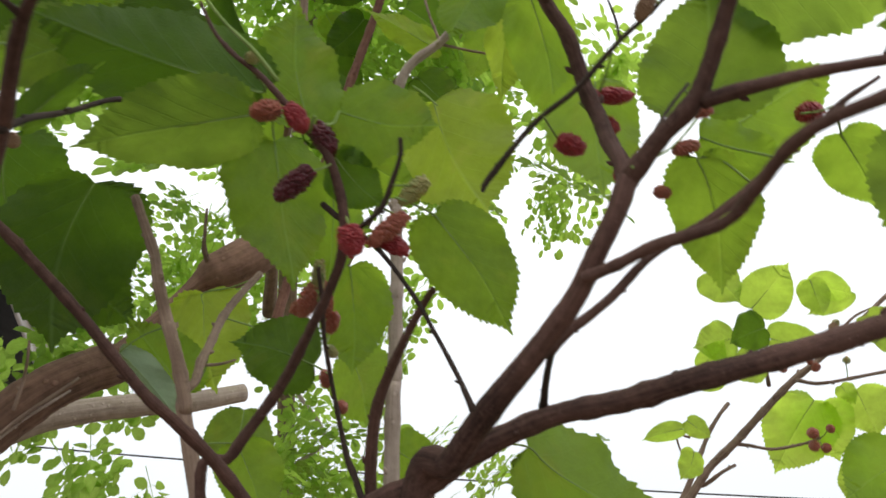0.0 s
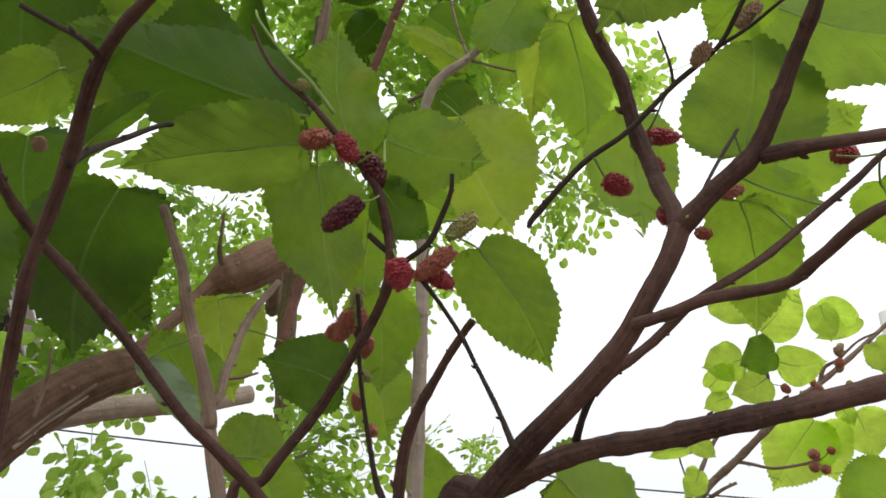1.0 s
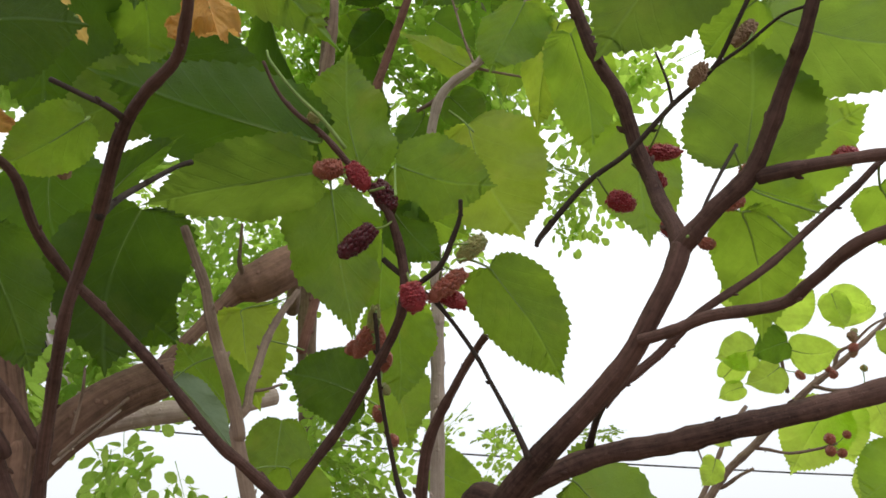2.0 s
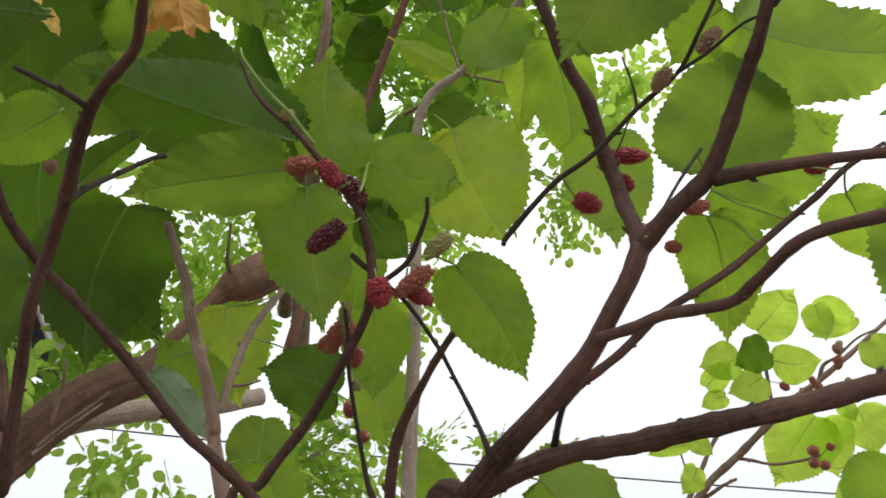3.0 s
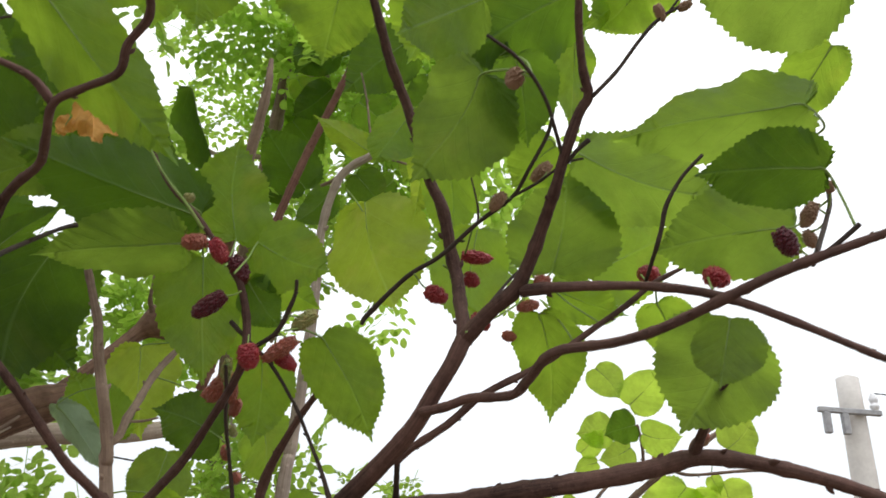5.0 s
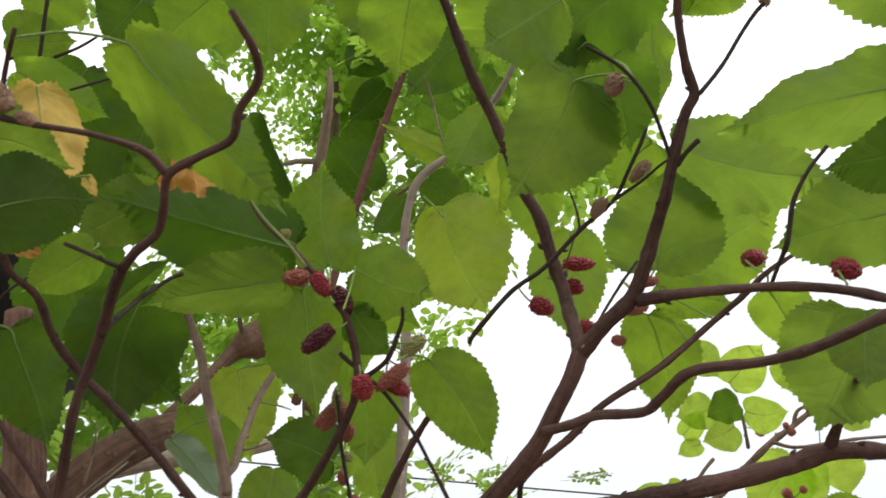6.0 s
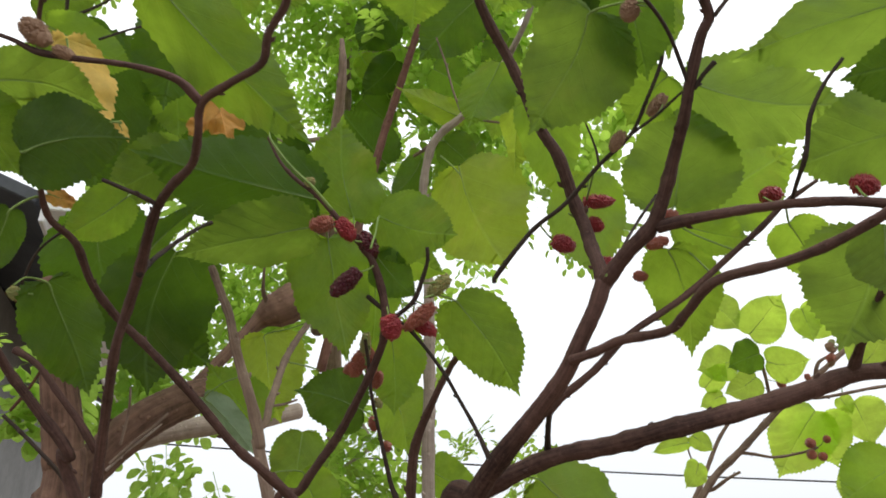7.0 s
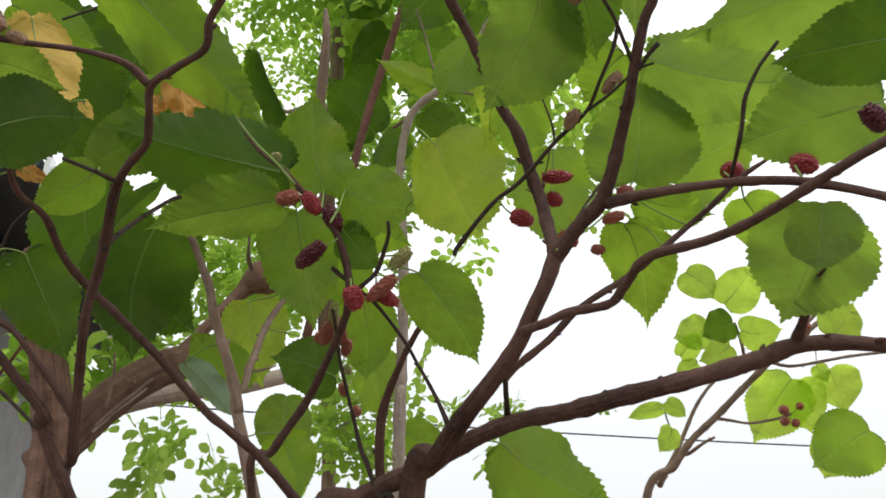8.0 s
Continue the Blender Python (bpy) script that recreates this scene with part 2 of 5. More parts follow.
def buds(points, verts, faces, seed):
    """Small pointed buds and leaf scars along a branch, on alternate sides."""
    rng = np.random.default_rng(seed + 5)
    rows = spline(points, 12)
    run = np.r_[0, np.cumsum(np.linalg.norm(np.diff(rows[:, :3], axis=0), axis=1))]
    at, turn = 0.02, 1
    while at < run[-1] - 0.01:
        k = int(np.searchsorted(run, at))
        ahead = rows[min(k + 1, len(rows) - 1), :3] - rows[k - 1, :3]
        ahead /= np.linalg.norm(ahead) + 1e-9
        side = np.cross(ahead, rng.normal(0, 1, 3))
        side *= turn / (np.linalg.norm(side) + 1e-9)
        r = rows[k, 3]
        size = min(0.003, max(0.0014, r * 0.5)) * rng.uniform(0.7, 1.3)
        a = rows[k, :3] + side * r * 0.6
        v, f = tube([(*a, size * 0.8), (*(a + side * size + ahead * size * 0.6), size * 0.75), (*(a + side * size * 1.7 + ahead * size * 1.6), size * 0.2)], 6, 2)
        n = len(verts)
        verts = list(verts) + list(v)
        faces = list(faces) + [tuple(n + q for q in g) for g in f]
        at += rng.uniform(0.025, 0.06)
        turn = -turn
    return verts, faces


count = iter(range(100000))


def branch(tree, name, material, *points):
    big = max(p[3] for p in points)
    seed = next(count)
    sides = 14 if big > 0.02 else 10 if big > 0.004 else 7
    verts, faces = tube(points, sides, 9 if big > 0.004 else 6, 0.06 if big > 0.02 else 0.14 if big > 0.0025 else 0.08, seed)
    rings = np.asarray(verts[: (len(verts) - 2) // sides * sides]).reshape(-1, sides, 3)
    length = np.r_[0, np.cumsum(np.linalg.norm(np.diff(rings.mean(axis=1), axis=0), axis=1))]
    uvs = [(abs(2 * a / sides - 1), v) for v in length for a in range(sides)]
    if 0.0018 < big < 0.02:
        verts, faces = buds(points, verts, faces, seed)
    uvs += [(0.5, 0.0)] * (len(verts) - len(uvs))
    me = mesh_of(name, verts, faces, material, uvs)
    return part(name, me, tree)


EDGE = [(0.0, 0.0), (0.11, -0.035), (0.25, -0.03), (0.385, 0.05), (0.475, 0.175), (0.505, 0.32), (0.48, 0.48), (0.41, 0.64), (0.30, 0.775), (0.175, 0.875), (0.078, 0.935), (0.03, 0.985), (0.0, 1.06)]


def leaf_mesh(width, cup, droop, material, seed, teeth=26, crumple=1.0):
    """A heart-shaped toothed blade, one long from (0, 0) to (0, 1), curved along and across."""
    rng = np.random.default_rng(seed)
    curve = spline(EDGE, 12)
    run = np.r_[0, np.cumsum(np.linalg.norm(np.diff(curve, axis=0), axis=1))]
    at = np.linspace(0, run[-1], teeth * 3 + 1)
    line = np.stack([np.interp(at, run, curve[:, 0]), np.interp(at, run, curve[:, 1])], 1)
    way = np.gradient(line, axis=0)
    way /= np.linalg.norm(way, axis=1)[:, None]
    out = np.stack([way[:, 1], -way[:, 0]], 1)
    tall = np.tile([0.0, 0.012, 0.026], teeth + 1)[: len(line)]
    cols = 5
    verts, uvs, faces = [], [], []
    lobe, twist, ripple = rng.normal(0, 0.03, 2), rng.normal(0, 0.12), rng.uniform(0.035, 0.08) * crumple
    phases, sway = rng.uniform(0, 6.28, 4), rng.normal(0, 0.05)
    for hand in (1, -1):
        first = len(verts)
        rough = tall * rng.uniform(0.6, 1.25, len(line))
        fade = np.clip(at / run[-1] * 8, 0, 1) * np.clip((run[-1] - at) / run[-1] * 14, 0, 1)
        if crumple > 1:
            rough = rough - 0.014 * crumple * np.abs(np.sin(at / run[-1] * 17 + phases[2] * hand)) ** 3
        rim = line + out * (rough * fade)[:, None]
        rim[:, 0] *= 1 + lobe[0 if hand > 0 else 1] * 2
        for k, (x, y) in enumerate(rim):
            x = max(x, 0.0)
            mid = min(max(y - 0.30 * x, 0.0), 1.02)
            for q in range(cols + 1):
                s = q / cols
                px, py = x * s * hand, mid + (y - mid) * s
                bend = px + sway * math.sin(py * 3.1)
                z = cup * abs(px) * 1.1 - droop * py * py + twist * px * py
                z += ripple * s * s * math.sin(py * 15 + phases[0] + hand * phases[1]) * (0.4 + abs(px))
                z += 0.007 * math.sin((py - 0.75 * abs(px) ** 0.85) * 39.6) * min(1, abs(px) * 5)
                z += 0.07 * noise.noise(Vector((px * 1.9, py * 1.9, seed * 1.3))) * min(1, py * 3 + abs(px) * 2)
                if crumple > 1:
                    z += crumple * (0.035 * noise.noise(Vector((px * 6, py * 6, seed))) + 0.014 * noise.noise(Vector((px * 17, py * 17, seed))))
                verts.append((bend * width, py, z))
                uvs.append((px, py))
        n = cols + 1
        for k in range(len(rim) - 1):
            for q in range(cols):
                a, b, c, d = first + k * n + q, first + k * n + q + 1, first + (k + 1) * n + q + 1, first + (k + 1) * n + q
                faces.append((a, b, c, d) if hand > 0 else (d, c, b, a))
    return mesh_of("leaf", verts, faces, material, uvs)


def leaf(tree, tone, base, tip, face, width, cup=0.1, droop=0.1, stalk=None):
    """A leaf from its base to its tip; face is the way its under side looks, stalk the place where its stalk leaves the twig."""
    seed = next(count)
    base, tip = Vector(base), Vector(tip)
    along = tip - base
    size = along.length
    y = along / size
    z = Vector(face)
    z = (z - y * z.dot(y)).normalized()
    m = Matrix.Identity(4)
    m.col[0][:3], m.col[1][:3], m.col[2][:3], m.col[3][:3] = y.cross(z) * size, y * size, z * size, base
    ob = part("leaf", leaf_mesh(width / size, -cup, -droop, LEAVES[tone], seed, 26, 3.0 if tone == "dry" else 1.6 if tone == "yellow" else 1.0), tree, LEAF_LABEL[tone])
    ob.matrix_world = m
    # stalk, running on as a raised midrib under the blade
    inner = m.inverted()
    thick = 0.0009 / size
    spine = np.array([ob.data.vertices[k].co[:] for k in range(0, len(ob.data.vertices) // 2, 6)])
    order = np.argsort(spine[:, 1])
    rib_at = lambda y, up, r: (np.interp(y, spine[order, 1], spine[order, 0]), y, np.interp(y, spine[order, 1], spine[order, 2]) + up, r)  # noqa: E731
    pts = [rib_at(0.0, 0.004, thick), rib_at(0.12, 0.002, thick * 0.6), rib_at(0.25, 0.001, thick * 0.45), rib_at(0.45, 0.0, thick * 0.3)]
    if stalk is not None:
        s = inner @ Vector(stalk)
        half = s * 0.5 + Vector((0, -0.05, -0.10))
        pts = [(*s, thick * 1.1), (*half, thick), *pts]
    verts, faces = tube(pts, 6, 6)
    rib = part("leaf_stalk", mesh_of("leaf_stalk", verts, faces, STALK), ob)
    rib.matrix_parent_inverse = Matrix.Identity(4)
    return ob


def ball(bm, centre, radius, level=1):
    bmesh.ops.create_icosphere(bm, subdivisions=level, radius=radius, matrix=Matrix.Translation(centre))


def berry_mesh(tone, seed):
    """A mulberry: small swollen beads packed round a core, one long along y."""
    rng = np.random.default_rng(seed)
    bm = bmesh.new()
    rows = 14
    for k in range(rows):
        y = (k + 0.5) / rows
        girth = 0.25 * math.sin(math.pi * min(1, 0.10 + 0.88 * y)) ** 0.55 + 0.01
        around = max(3, int(round(2 * math.pi * girth / 0.10)))
        for a in range(around):
            w = 2 * math.pi * (a + 0.5 * (k % 2)) / around + rng.normal(0, 0.2)
            reach = girth + rng.normal(0, 0.013)
            at = Vector((math.cos(w) * reach, y + rng.normal(0, 0.022), math.sin(w) * reach))
            ball(bm, at, 0.064 + rng.normal(0, 0.008), 2 if tone == "dark" else 1)
            spike = Vector((math.cos(w), rng.normal(0, 0.4), math.sin(w))).normalized()
            if tone != "dark" or rng.random() < 0.3:
                turn = spike.to_track_quat("Z", "Y").to_matrix().to_4x4()
                bmesh.ops.create_cone(bm, segments=4, radius1=0.012, radius2=0.004, depth=0.05, matrix=Matrix.Translation(at + spike * 0.09) @ turn)
    for k in range(5):
        ball(bm, (0, 0.2 + 0.15 * k, 0), 0.235 + 0.03 * (k % 4 > 0), 2)
    me = bpy.data.meshes.new("fruit")
    bm.to_mesh(me)
    bm.free()
    me.materials.append(FRUIT[tone])
    me.polygons.foreach_set("use_smooth", [True] * len(me.polygons))
    return me


BERRIES = {tone: [berry_mesh(tone, 7 * k + len(tone)) for k in range(2)] for tone in FRUIT}


def fruit(tree, tone, base, tip, radius, stalk=None):
    seed = next(count)
    base, tip = Vector(base), Vector(tip)
    along = tip - base
    size = max(along.length, radius * 1.6)
    y = along.normalized()
    x = y.orthogonal().normalized()
    turn = Matrix.Rotation(seed * 1.7, 3, y)
    x = turn @ x
    z = x.cross(y)
    m = Matrix.Identity(4)
    wide = radius / 0.33
    m.col[0][:3], m.col[1][:3], m.col[2][:3], m.col[3][:3] = x * wide, y * size, z * wide, base
    ob = part("fruit", BERRIES[tone][seed % 2], tree, FRUIT_LABEL[tone])
    ob.matrix_world = m
    if stalk is not None:
        s = Vector(stalk)
        half = (s + base) * 0.5 + Vector((0.001, 0, -0.002))
        verts, faces = tube([(0, 0, 0, 0.0009), (*(half - s), 0.0008), (*(base + y * size * 0.08 - s), 0.001)], 6, 5)
        stem = part("fruit_stalk", mesh_of("fruit_stalk", verts, faces, STALK), ob)
        stem.matrix_parent_inverse = m.inverted()
        stem.matrix_basis = Matrix.Translation(s)
    return ob


def frond_mesh(name, material, long, pairs, small, size, seed, wide=0.62):
    """A feathery compound leaf: a stalk with side stalks, each set with pairs of small oval leaflets."""
    rng = np.random.default_rng(seed)
    verts, faces, uvs = [], [], []

    def blade(at, way, length):
        way = way / np.linalg.norm(way)
        face = np.array([rng.normal(0, 0.45), rng.normal(0, 0.45), 1.0])
        side = np.cross(face, way)
        side /= np.linalg.norm(side)
        lift = np.cross(way, side) * length * 0.08
        n = len(verts)
        for s, w, up in ((0, 0, 0), (0.2, 0.33, 1), (0.55, 0.5, 1.4), (0.85, 0.32, 0.8), (1, 0, 0), (0.85, -0.32, 0.8), (0.55, -0.5, 1.4), (0.2, -0.33, 1)):
            verts.append(at + way * length * s + side * w * length * wide + lift * (up - 1))
            uvs.append((w * 0.9, s))
        faces.extend([(n, n + 1, n + 7), (n + 1, n + 2, n + 6, n + 7), (n + 2, n + 3, n + 5, n + 6), (n + 3, n + 4, n + 5)])

    def stalk(a, b, r):
        v, f = tube([(*a, r), (*((a + b) / 2 + rng.normal(0, 0.02, 3) * np.linalg.norm(b - a)), r * 0.8), (*b, r * 0.5)], 3, 2)
        n = len(verts)
        verts.extend(v)
        uvs.extend([(0, 0.3)] * len(v))
        faces.extend([tuple(n + k for k in q) for q in f])

    sag = -0.22
    spine = lambda s: np.array([0.04 * math.sin(s * 3), s * long, sag * long * s * s])  # noqa: E731
    stalk(spine(0), spine(0.55), 0.0016)
    stalk(spine(0.55), spine(1), 0.001)
    for p in range(pairs):
        s = 0.22 + 0.74 * p / pairs
        for hand in (1, -1):
            at = spine(s)
            span = long * (0.42 - 0.24 * p / pairs) * rng.uniform(0.8, 1.1)
            way = np.array([hand * 0.9, 0.5, rng.normal(-0.15, 0.2)])
            way /= np.linalg.norm(way)
            stalk(at, at + way * span, 0.0007)
            for k in range(small):
                q = at + way * span * (0.2 + 0.75 * k / small)
                for out in (1, -1):
                    if rng.random() < 0.9:
                        blade(q, way * 0.55 + np.array([-way[1] * out, way[0] * out, rng.normal(-0.1, 0.25)]), size * rng.uniform(0.7, 1.15))
            blade(at + way * span * 0.95, way, size * 1.1)
    blade(spine(1), np.array([0, 1, -0.4]), size * 1.1)
    return mesh_of(name, verts, faces, material, uvs)


FINE_FRONDS = [frond_mesh("frond", LEAFLET, 0.30, 4, 3, 0.036, 11 + k, 0.7) for k in range(4)]
ROUND_FRONDS = [frond_mesh("frond", ROUND, 0.26, 4, 2, 0.05, 31 + k, 0.78) for k in range(4)]


def clump(tree, kinds, centre, reach, number, grade=1.0):
    """Fronds that hang in an uneven cloud round a place of the crown."""
    seed = next(count)
    rng = np.random.default_rng(seed)
    for k in range(number):
        off = rng.normal(0, 1, 3)
        off *= reach * rng.random() ** 0.5 / np.linalg.norm(off)
        off[1] *= 1.6
        ob = part("frond", kinds[int(rng.integers(len(kinds)))], tree)
        size = grade * rng.uniform(0.7, 1.15)
        turn = Euler((rng.normal(-0.5, 0.5), rng.normal(0, 0.5), rng.uniform(0, 6.28))).to_matrix().to_4x4()
        ob.matrix_world = Matrix.Translation(Vector(centre) + Vector(off)) @ turn @ Matrix.Scale(size, 4) @ Matrix.Translation((0, -0.12, 0))


def tree_root(name, place, label, category="tree"):
    root = new(name)
    root.location = place
    root.empty_display_size = 0.2
    bpy.context.view_layer.update()
    return tagged(root, label, category)


def slab(name, material, parent, corners, thick, label=""):
    """A board between four corners, given thickness along its normal, with softened edges."""
    a, b, c, d = (Vector(p) for p in corners)
    n = (b - a).cross(d - a).normalized() * thick
    bm = bmesh.new()
    vs = [bm.verts.new(p) for p in (a, b, c, d, a + n, b + n, c + n, d + n)]
    for f in ((3, 2, 1, 0), (4, 5, 6, 7), (0, 1, 5, 4), (1, 2, 6, 5), (2, 3, 7, 6), (3, 0, 4, 7)):
        bm.faces.new([vs[k] for k in f])
    bmesh.ops.recalc_face_normals(bm, faces=bm.faces)
    bmesh.ops.bevel(bm, geom=bm.edges[:], offset=min(0.006, thick * 0.3), segments=1, affect="EDGES")
    me = bpy.data.meshes.new(name)
    bm.to_mesh(me)
    bm.free()
    me.materials.append(material)
    return part(name, me, parent, label)


# ---- ground ----
bm = bmesh.new()
bmesh.ops.create_grid(bm, x_segments=120, y_segments=120, size=1.0)
for v in bm.verts:
    far = max(abs(v.co.x), abs(v.co.y))
    v.co.x, v.co.y = v.co.x * (6 + 1500 * far ** 5), v.co.y * (6 + 1500 * far ** 5)
    v.co.z = 0.05 * noise.noise(Vector((v.co.x * 0.6, v.co.y * 0.6, 0))) * (1 if far < 0.6 else 0)
ground_mesh = bpy.data.meshes.new("ground")
bm.to_mesh(ground_mesh)
bm.free()
ground_mesh.materials.append(SOIL)
tagged(new("ground", ground_mesh), "bare trodden brown soil under the trees", "ground", kind="structure")


# ---- mulberry tree with reddish brown limbs and ripening fruit ----
MULBERRY = tree_root("mulberry_tree", (-0.060, 0.828, 0.000), "mulberry tree with reddish brown limbs and ripening fruit")
branch(MULBERRY, "trunk", BARK, (-0.060, 0.828, -0.050, 0.0221), (-0.057, 0.822, 0.350, 0.0187), (-0.054, 0.814, 0.750, 0.0173), (-0.051, 0.783, 1.150, 0.0159), (-0.030, 0.678, 1.576, 0.0138), (0.007, 0.626, 1.620, 0.0106), (0.034, 0.585, 1.646, 0.0095), (0.068, 0.545, 1.675, 0.0081), (0.093, 0.517, 1.700, 0.0072), (0.108, 0.498, 1.724, 0.0068), (0.121, 0.486, 1.746, 0.0067), (0.129, 0.480, 1.766, 0.0067))
branch(MULBERRY, "limb", BARK, (0.129, 0.483, 1.762, 0.0064), (0.127, 0.486, 1.782, 0.0059), (0.123, 0.497, 1.804, 0.0057), (0.119, 0.502, 1.828, 0.0058), (0.112, 0.501, 1.851, 0.0056), (0.101, 0.488, 1.890, 0.0053), (0.086, 0.478, 1.917, 0.0050), (0.065, 0.456, 1.969, 0.0046), (0.045, 0.431, 2.006, 0.0046), (0.036, 0.413, 2.027, 0.0042), (0.022, 0.385, 2.060, 0.0038), (0.004, 0.355, 2.095, 0.0034), (-0.007, 0.323, 2.125, 0.0027))
branch(MULBERRY, "limb", BARK, (0.128, 0.482, 1.764, 0.0067), (0.148, 0.461, 1.782, 0.0062), (0.167, 0.444, 1.796, 0.0059), (0.177, 0.427, 1.816, 0.0052), (0.184, 0.408, 1.836, 0.0048), (0.190, 0.385, 1.853, 0.0041), (0.194, 0.369, 1.870, 0.0040), (0.202, 0.350, 1.896, 0.0039), (0.208, 0.341, 1.907, 0.0036), (0.202, 0.328, 1.920, 0.0031), (0.196, 0.307, 1.944, 0.0027), (0.194, 0.284, 1.969, 0.0023), (0.196, 0.257, 1.995, 0.0020))
branch(MULBERRY, "branch", BARK, (0.171, 0.443, 1.794, 0.0053), (0.197, 0.430, 1.793, 0.0042), (0.234, 0.414, 1.790, 0.0034), (0.269, 0.404, 1.787, 0.0034), (0.298, 0.392, 1.779, 0.0033), (0.323, 0.376, 1.764, 0.0031), (0.355, 0.362, 1.744, 0.0026), (0.388, 0.346, 1.721, 0.0022), (0.424, 0.336, 1.705, 0.0019))
branch(MULBERRY, "branch", BARK, (0.099, 0.502, 1.708, 0.0042), (0.118, 0.485, 1.709, 0.0035), (0.137, 0.470, 1.713, 0.0037), (0.166, 0.433, 1.707, 0.0034), (0.176, 0.406, 1.711, 0.0033), (0.188, 0.363, 1.716, 0.0033), (0.217, 0.320, 1.709, 0.0029), (0.237, 0.295, 1.709, 0.0028), (0.260, 0.268, 1.715, 0.0028), (0.286, 0.245, 1.724, 0.0026), (0.320, 0.228, 1.735, 0.0023), (0.348, 0.212, 1.742, 0.0020))
branch(MULBERRY, "branch", BARK, (0.077, 0.547, 1.675, 0.0037), (0.091, 0.547, 1.689, 0.0034), (0.119, 0.544, 1.710, 0.0035), (0.149, 0.536, 1.737, 0.0031), (0.199, 0.542, 1.770, 0.0031), (0.245, 0.544, 1.808, 0.0028), (0.276, 0.540, 1.833, 0.0028), (0.298, 0.536, 1.853, 0.0025), (0.330, 0.536, 1.874, 0.0017))
branch(MULBERRY, "spur", TWIG_BARK, (0.074, 0.637, 1.660, 0.0034), (0.076, 0.598, 1.671, 0.0025), (0.079, 0.553, 1.679, 0.0027))
branch(MULBERRY, "limb", BARK, (-0.050, 0.800, 0.800, 0.0171), (-0.098, 0.799, 1.211, 0.0128), (-0.136, 0.698, 1.548, 0.0095), (-0.089, 0.704, 1.586, 0.0102), (-0.049, 0.688, 1.602, 0.0104), (-0.014, 0.662, 1.611, 0.0100), (0.023, 0.647, 1.631, 0.0095), (0.080, 0.634, 1.652, 0.0082), (0.133, 0.620, 1.659, 0.0087), (0.179, 0.597, 1.667, 0.0088), (0.237, 0.583, 1.678, 0.0083), (0.299, 0.573, 1.693, 0.0081), (0.333, 0.563, 1.703, 0.0073), (0.378, 0.558, 1.702, 0.0065), (0.444, 0.550, 1.689, 0.0056), (0.513, 0.546, 1.668, 0.0051), (0.578, 0.540, 1.652, 0.0043))
branch(MULBERRY, "branch", BARK, (0.332, 0.561, 1.706, 0.0046), (0.337, 0.535, 1.728, 0.0036), (0.340, 0.513, 1.743, 0.0032), (0.348, 0.494, 1.760, 0.0028), (0.358, 0.473, 1.785, 0.0022))
branch(MULBERRY, "spur", TWIG_BARK, (0.197, 0.370, 1.867, 0.0017), (0.203, 0.364, 1.874, 0.0017), (0.211, 0.358, 1.880, 0.0020))
branch(MULBERRY, "twig", TWIG_BARK, (0.194, 0.370, 1.869, 0.0017), (0.186, 0.353, 1.882, 0.0014), (0.178, 0.338, 1.895, 0.0014), (0.166, 0.322, 1.905, 0.0014), (0.151, 0.307, 1.911, 0.0013), (0.132, 0.292, 1.913, 0.0012))
branch(MULBERRY, "twig", TWIG_BARK, (0.036, 0.530, 1.790, 0.0017), (0.041, 0.526, 1.798, 0.0024), (0.074, 0.505, 1.828, 0.0021), (0.103, 0.489, 1.843, 0.0020), (0.134, 0.473, 1.870, 0.0020), (0.162, 0.459, 1.890, 0.0017), (0.175, 0.442, 1.910, 0.0017), (0.188, 0.427, 1.935, 0.0017), (0.191, 0.411, 1.952, 0.0015))
branch(MULBERRY, "twig", TWIG_BARK, (0.134, 0.473, 1.869, 0.0012), (0.132, 0.469, 1.886, 0.0010), (0.125, 0.463, 1.909, 0.0008))
branch(MULBERRY, "twig", TWIG_BARK, (0.162, 0.459, 1.890, 0.0015), (0.183, 0.453, 1.902, 0.0013), (0.204, 0.438, 1.913, 0.0011), (0.218, 0.429, 1.913, 0.0011))
branch(MULBERRY, "branch", BARK, (-0.050, 0.800, 0.800, 0.0104), (-0.044, 0.797, 1.205, 0.0078), (-0.033, 0.694, 1.536, 0.0058), (-0.055, 0.702, 1.567, 0.0056), (-0.069, 0.703, 1.604, 0.0053), (-0.060, 0.663, 1.665, 0.0049), (-0.032, 0.614, 1.706, 0.0035), (-0.013, 0.592, 1.730, 0.0030), (-0.005, 0.585, 1.739, 0.0033))
branch(MULBERRY, "twig", TWIG_BARK, (0.024, 0.572, 1.643, 0.0027), (0.014, 0.565, 1.666, 0.0018), (0.000, 0.554, 1.692, 0.0016), (-0.013, 0.543, 1.715, 0.0016), (-0.037, 0.528, 1.746, 0.0016), (-0.059, 0.524, 1.764, 0.0018), (-0.077, 0.517, 1.779, 0.0022))
branch(MULBERRY, "branch", BARK, (-0.050, 0.800, 0.800, 0.0076), (-0.127, 0.776, 1.232, 0.0057), (-0.191, 0.652, 1.585, 0.0042), (-0.165, 0.633, 1.628, 0.0043), (-0.124, 0.608, 1.673, 0.0042), (-0.091, 0.566, 1.706, 0.0036), (-0.069, 0.539, 1.734, 0.0035), (-0.061, 0.524, 1.756, 0.0039), (-0.064, 0.515, 1.785, 0.0035), (-0.074, 0.501, 1.814, 0.0032), (-0.100, 0.490, 1.845, 0.0025), (-0.119, 0.481, 1.866, 0.0022), (-0.138, 0.474, 1.881, 0.0018), (-0.152, 0.467, 1.897, 0.0014), (-0.162, 0.458, 1.918, 0.0012))
